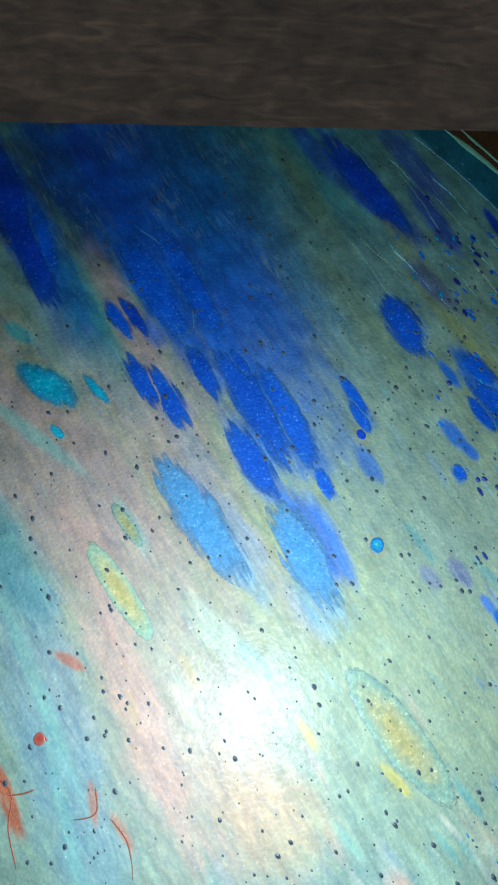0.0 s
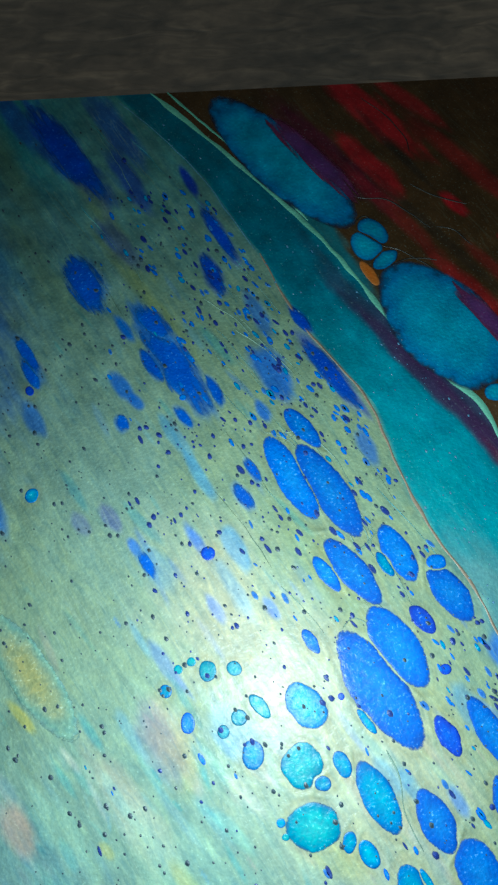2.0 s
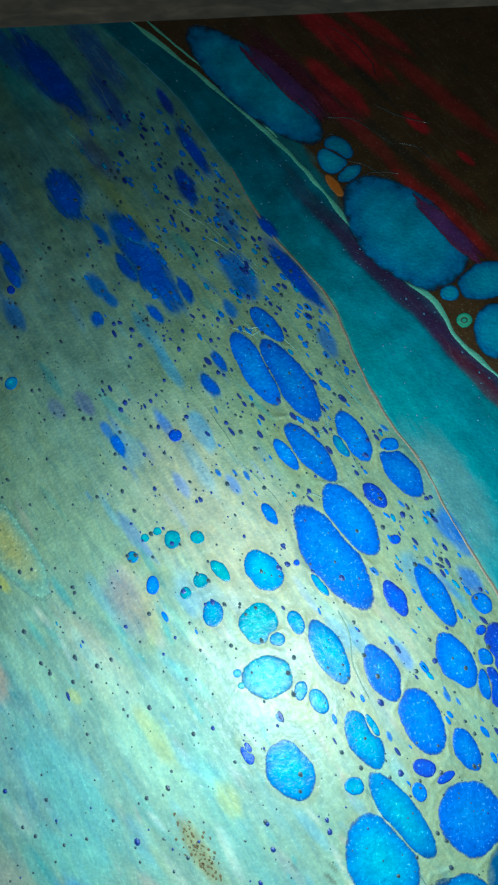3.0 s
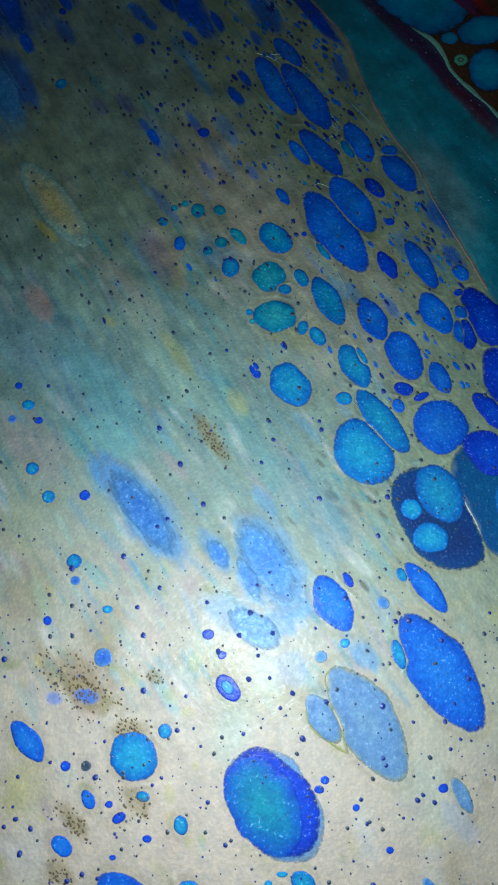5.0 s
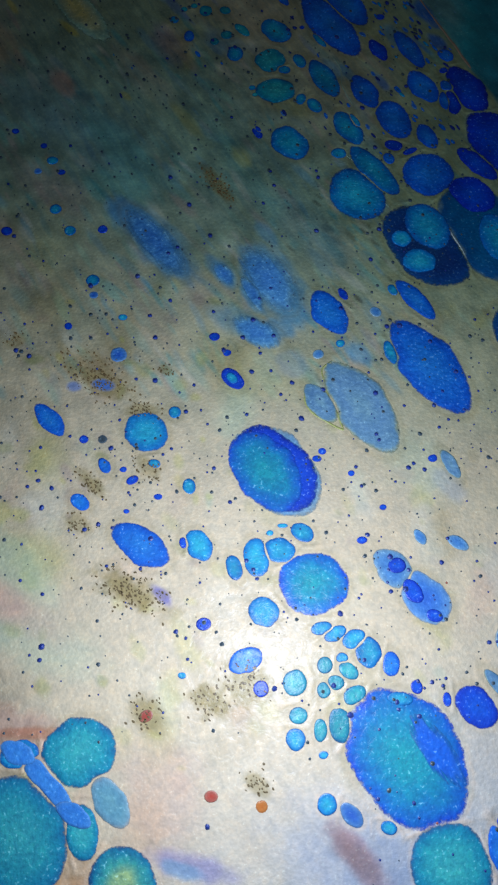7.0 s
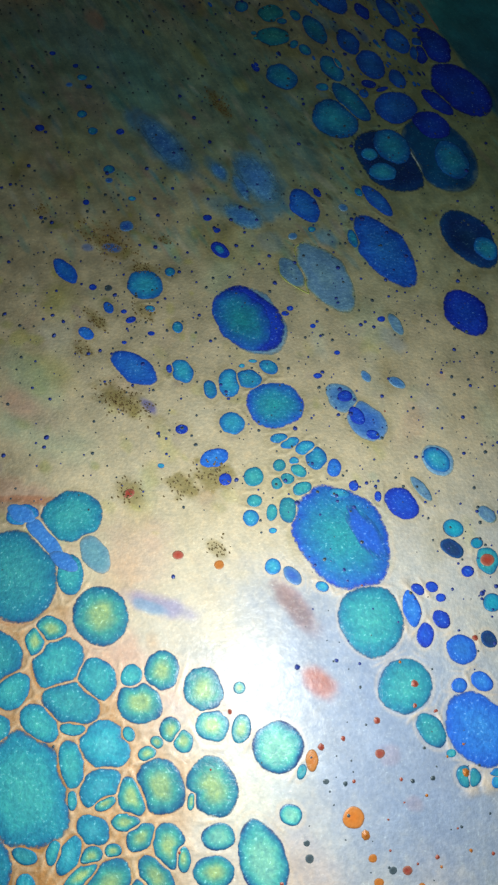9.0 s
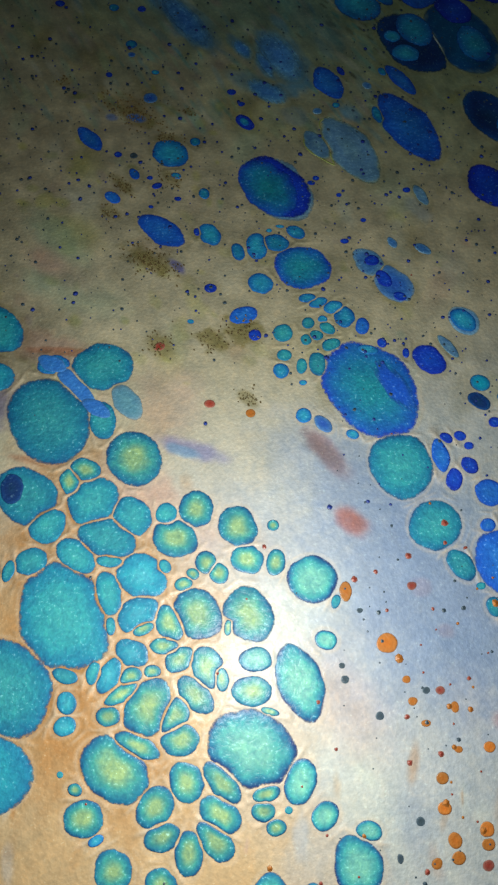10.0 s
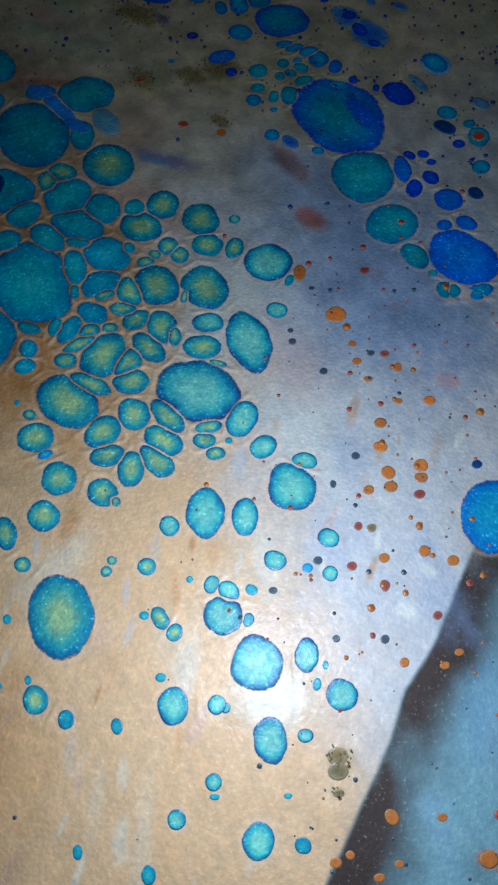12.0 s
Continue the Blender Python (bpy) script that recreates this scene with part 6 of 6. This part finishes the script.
ridge("seam_high", 0.0005, 0.00003, [(0.1654, -0.1088), (0.1712, -0.1155), (0.1767, -0.1266), (0.1811, -0.1353)])
ridge("yellow", 0.0009, 0.00003, [(0.1492, -0.2074), (0.1472, -0.2127), (0.1497, -0.2179), (0.1559, -0.2219), (0.1597, -0.2239)])
ridge("yellow", 0.0009, 0.00003, [(0.157, -0.1983), (0.1535, -0.2019), (0.1544, -0.2073), (0.1562, -0.2144), (0.1597, -0.2239)])
ridge("seam_high", 0.0005, 0.00003, [(0.1606, 0.003), (0.1667, 0.0062), (0.1636, 0.0166), (0.158, 0.0271)])
ridge("seam_high", 0.0005, 0.00003, [(0.1539, -0.0216), (0.1586, -0.0187), (0.1675, -0.0253), (0.1758, -0.0388)])
ridge("seam_high", 0.0005, 0.00003, [(0.1636, -0.0576), (0.1666, -0.0653), (0.1671, -0.0753), (0.1709, -0.085)])
ridge("seam_high", 0.0005, 0.00003, [(0.1514, -0.0287), (0.1577, -0.042), (0.166, -0.0537)])


def shape_cell(n, c, others):
    """A flat cell whose outline wobbles and gives way where it presses on its neighbours."""
    hue, x, y, a, b, turn, layer = c
    sides = 64 if a > 0.0045 else 32 if a > 0.0028 else 20
    angle = np.arange(sides) * 2 * math.pi / sides
    local = angle - turn
    # drawn-out cells come to points
    power = 2.0 if a < 1.7 * b else 1.62
    reach = (np.abs(np.cos(local) / a) ** power + np.abs(np.sin(local) / b) ** power) ** (-1 / power)
    wob = np.array([noise.noise(Vector((math.cos(w) * 1.3 + n * 7.7, math.sin(w) * 1.3, n * 1.9))) * 0.12
                    + noise.noise(Vector((math.cos(w) * 5 + n * 3.1, math.sin(w) * 5, n * 0.7))) * 0.05 for w in angle])
    reach = reach * (1 + wob * (0.15 if hue in ("lagoon", "sea") else 1.0))
    steps = np.linspace(0.1, 1.0, 40)
    px, py = x + np.cos(angle)[:, None] * reach[:, None] * steps, y + np.sin(angle)[:, None] * reach[:, None] * steps
    own = within(c, px, py)
    free = np.ones(px.shape, bool)
    for o in others:
        free &= within(o, px, py) > own
    cut_at = np.where(free.all(1), 1.0, steps[np.argmin(free, 1)])
    out = reach * cut_at - np.where(cut_at < 1, 0.00035, 0.0)
    for _ in range(2):
        out = 0.25 * np.roll(out, 1) + 0.5 * out + 0.25 * np.roll(out, -1)
    out = np.maximum(out, 0.15 * b)
    bm = bmesh.new()
    mark = bm.verts.layers.float.new("outward")
    top = bm.verts.new((0, 0, 0.00003))
    last = None
    for r, z in ((0.45, 0.00003), (0.78, 0.00003), (0.95, 0.000025), (1.0, 0.0)):
        ring = []
        for k in range(sides):
            v = bm.verts.new((math.cos(angle[k]) * out[k] * r, math.sin(angle[k]) * out[k] * r, z))
            v[mark] = r
            ring.append(v)
        for k in range(sides):
            q = (k + 1) % sides
            f = bm.faces.new((last[k], ring[k], ring[q], last[q]) if last else (top, ring[k], ring[q]))
            f.smooth = True
        last = ring
    ob = part("paint_cell", bm, CELL[hue], film)
    ob.location = (x, y, LIFT + 0.00007 + 0.00005 * layer + 0.000002 * (n % 20))


for n, c in enumerate(CELLS):
    near = [o for o in CELLS if o is not c and o[6] == c[6] and math.hypot(o[1] - c[1], o[2] - c[2]) < o[3] + c[3]]
    shape_cell(n, c, near)


def bead_sheet(hue, beads):
    """The smallest cells of one colour, as low uneven discs in one mesh."""
    verts, faces, out = [], [], []
    for n, (x, y, a, b, turn, layer) in enumerate(beads):
        c, s = math.cos(radians(turn)), math.sin(radians(turn))
        z = LIFT + 0.00012 + 0.00005 * layer
        base = len(verts)
        verts.append((x, y, z))
        out.append(0.0)
        for r, drop in ((0.7, 0.0), (1.0, 0.00002)):
            for k in range(12):
                w = 2 * math.pi * k / 12
                wob = 1 + 0.14 * noise.noise(Vector((math.cos(w) + n * 3.3, math.sin(w), n * 1.7)))
                q, v = math.cos(w) * a * r * wob, math.sin(w) * b * r * wob
                verts.append((x + q * c - v * s, y + q * s + v * c, z - drop))
                out.append(r)
        for k in range(12):
            m = (k + 1) % 12
            faces.append((base, base + 1 + k, base + 1 + m))
            faces.append((base + 1 + k, base + 13 + k, base + 13 + m, base + 1 + m))
    me = bpy.data.meshes.new("bead_layer")
    me.from_pydata(verts, [], faces)
    me.attributes.new("outward", "FLOAT", "POINT").data.foreach_set("value", out)
    me.materials.append(CELL[hue])
    ob = new("bead_layer", me)
    ob.parent = film
    tagged(ob, kind="stuff")


for hue, beads in BEADS.items():
    bead_sheet(hue, beads)

# ---- specks ----
def specks(name, hue, count, size, seed, keep):
    """Uncountable flecks strewn over the film, joined into one sheet of low six-sided beads."""
    r = np.random.default_rng(seed)
    verts, faces, out = [], [], []
    n = 0
    while n < count:
        x, y = r.uniform(-0.12, 0.30), r.uniform(-0.62, 0.19)
        if r.random() > keep(x, y):
            continue
        n += 1
        s = size * (0.5 + r.random() ** 3 * 1.3)
        turn, stretch = r.uniform(-1.3, -0.7), 1 + max(0, y + 0.25) * 1.8
        base = len(verts)
        verts.append((x, y, LIFT + 0.0002 + 0.09 * s))
        out.append(0.0)
        for k in range(7):
            a = 2 * math.pi * k / 7
            q, w = math.cos(a) * s * stretch * r.uniform(0.8, 1.2), math.sin(a) * s * r.uniform(0.8, 1.2)
            verts.append((x + q * math.cos(turn) - w * math.sin(turn), y + q * math.sin(turn) + w * math.cos(turn), LIFT + 0.0002))
            out.append(1.0)
        faces += [(base, base + 1 + k, base + 1 + (k + 1) % 7) for k in range(7)]
    me = bpy.data.meshes.new(name)
    me.from_pydata(verts, [], faces)
    me.attributes.new("outward", "FLOAT", "POINT").data.foreach_set("value", out)
    me.materials.append(CELL[hue])
    ob = new(name, me)
    ob.parent = film
    return tagged(ob, kind="stuff")


def hump(v, mid, half):
    return math.exp(-((v - mid) / half) ** 2)


def inside(x, y):
    """On the cream side of the copper thread."""
    return x < np.interp(y, YS, copper[:, 0]) - 0.003


def open_ground(x, y):
    """Less strewn among the packed cells."""
    return 0.12 if y < -0.32 and x < 0.16 else 1.0


specks("dark_speck_layer", "black", 3300, 0.00042, 5, lambda x, y: open_ground(x, y) * inside(x, y) * (0.12 + 0.9 * hump(y, 0.06, 0.08) * (x > -0.03) + hump(y, -0.05, 0.13) + 0.8 * hump(y, -0.25, 0.08) + 0.3 * (x > 0.13) * (y < -0.38)))
specks("blue_speck_layer", "indigo", 1050, 0.00056, 6, lambda x, y: open_ground(x, y) * (y > -0.37) * inside(x, y) * (hump(y, 0.03, 0.08) * (x > 0.085) + 0.7 * hump(y, -0.22, 0.08) + 0.8 * hump(y, -0.3, 0.07) * (x > 0.15)))
specks("amber_speck_layer", "amber", 70, 0.0008, 8, lambda x, y: hump(y, -0.46, 0.07) * hump(x, 0.215, 0.035))
specks("rust_speck_layer", "rust", 80, 0.0007, 9, lambda x, y: hump(y, -0.44, 0.08) * hump(x, 0.20, 0.05))

specks("dust_layer", "pale", 320, 0.00022, 14, lambda x, y: (y > -0.04) * (x > np.interp(y, YS, copper[:, 0])) * (x < np.interp(y, YS, green_line[:, 0])))

# small drawn-out drops between the upper cells
drops = np.random.default_rng(15)
for hue, count in (("blue", 150), ("indigo", 110), ("azure", 40), ("lilac", 60)):
    strewn = []
    while len(strewn) < count:
        x, y = drops.uniform(0.07, 0.215), drops.uniform(-0.11, 0.15)
        free = first[np.searchsorted(YS, y), np.searchsorted(XS, x)] > 0.0012
        if free and inside(x, y) and drops.random() < 0.04 + 0.96 * hump(x, 0.175 - 0.40 * max(y, -0.08), 0.035):
            a = drops.uniform(0.0007, 0.0021)
            strewn.append((x, y, a, a * drops.uniform(0.28, 0.5), -58 + drops.normal(0, 7), 0))
    bead_sheet(hue, strewn)

# dirty clusters of fine dark grains over the smudged patches
grains = np.random.default_rng(12)
dirt = []
for x, y, a, b, turn in SMUDGES:
    c, n = math.cos(radians(turn)), math.sin(radians(turn))
    for k in range(int(7000 * a)):
        q, w = grains.normal(0, a * 0.55), grains.normal(0, b * 0.7)
        dirt.append((x + q * c - w * n, y + q * n + w * c, grains.uniform(0.00018, 0.0006), grains.uniform(0.00014, 0.0004), grains.uniform(-80, -20), 1))
bead_sheet("grit", dirt)
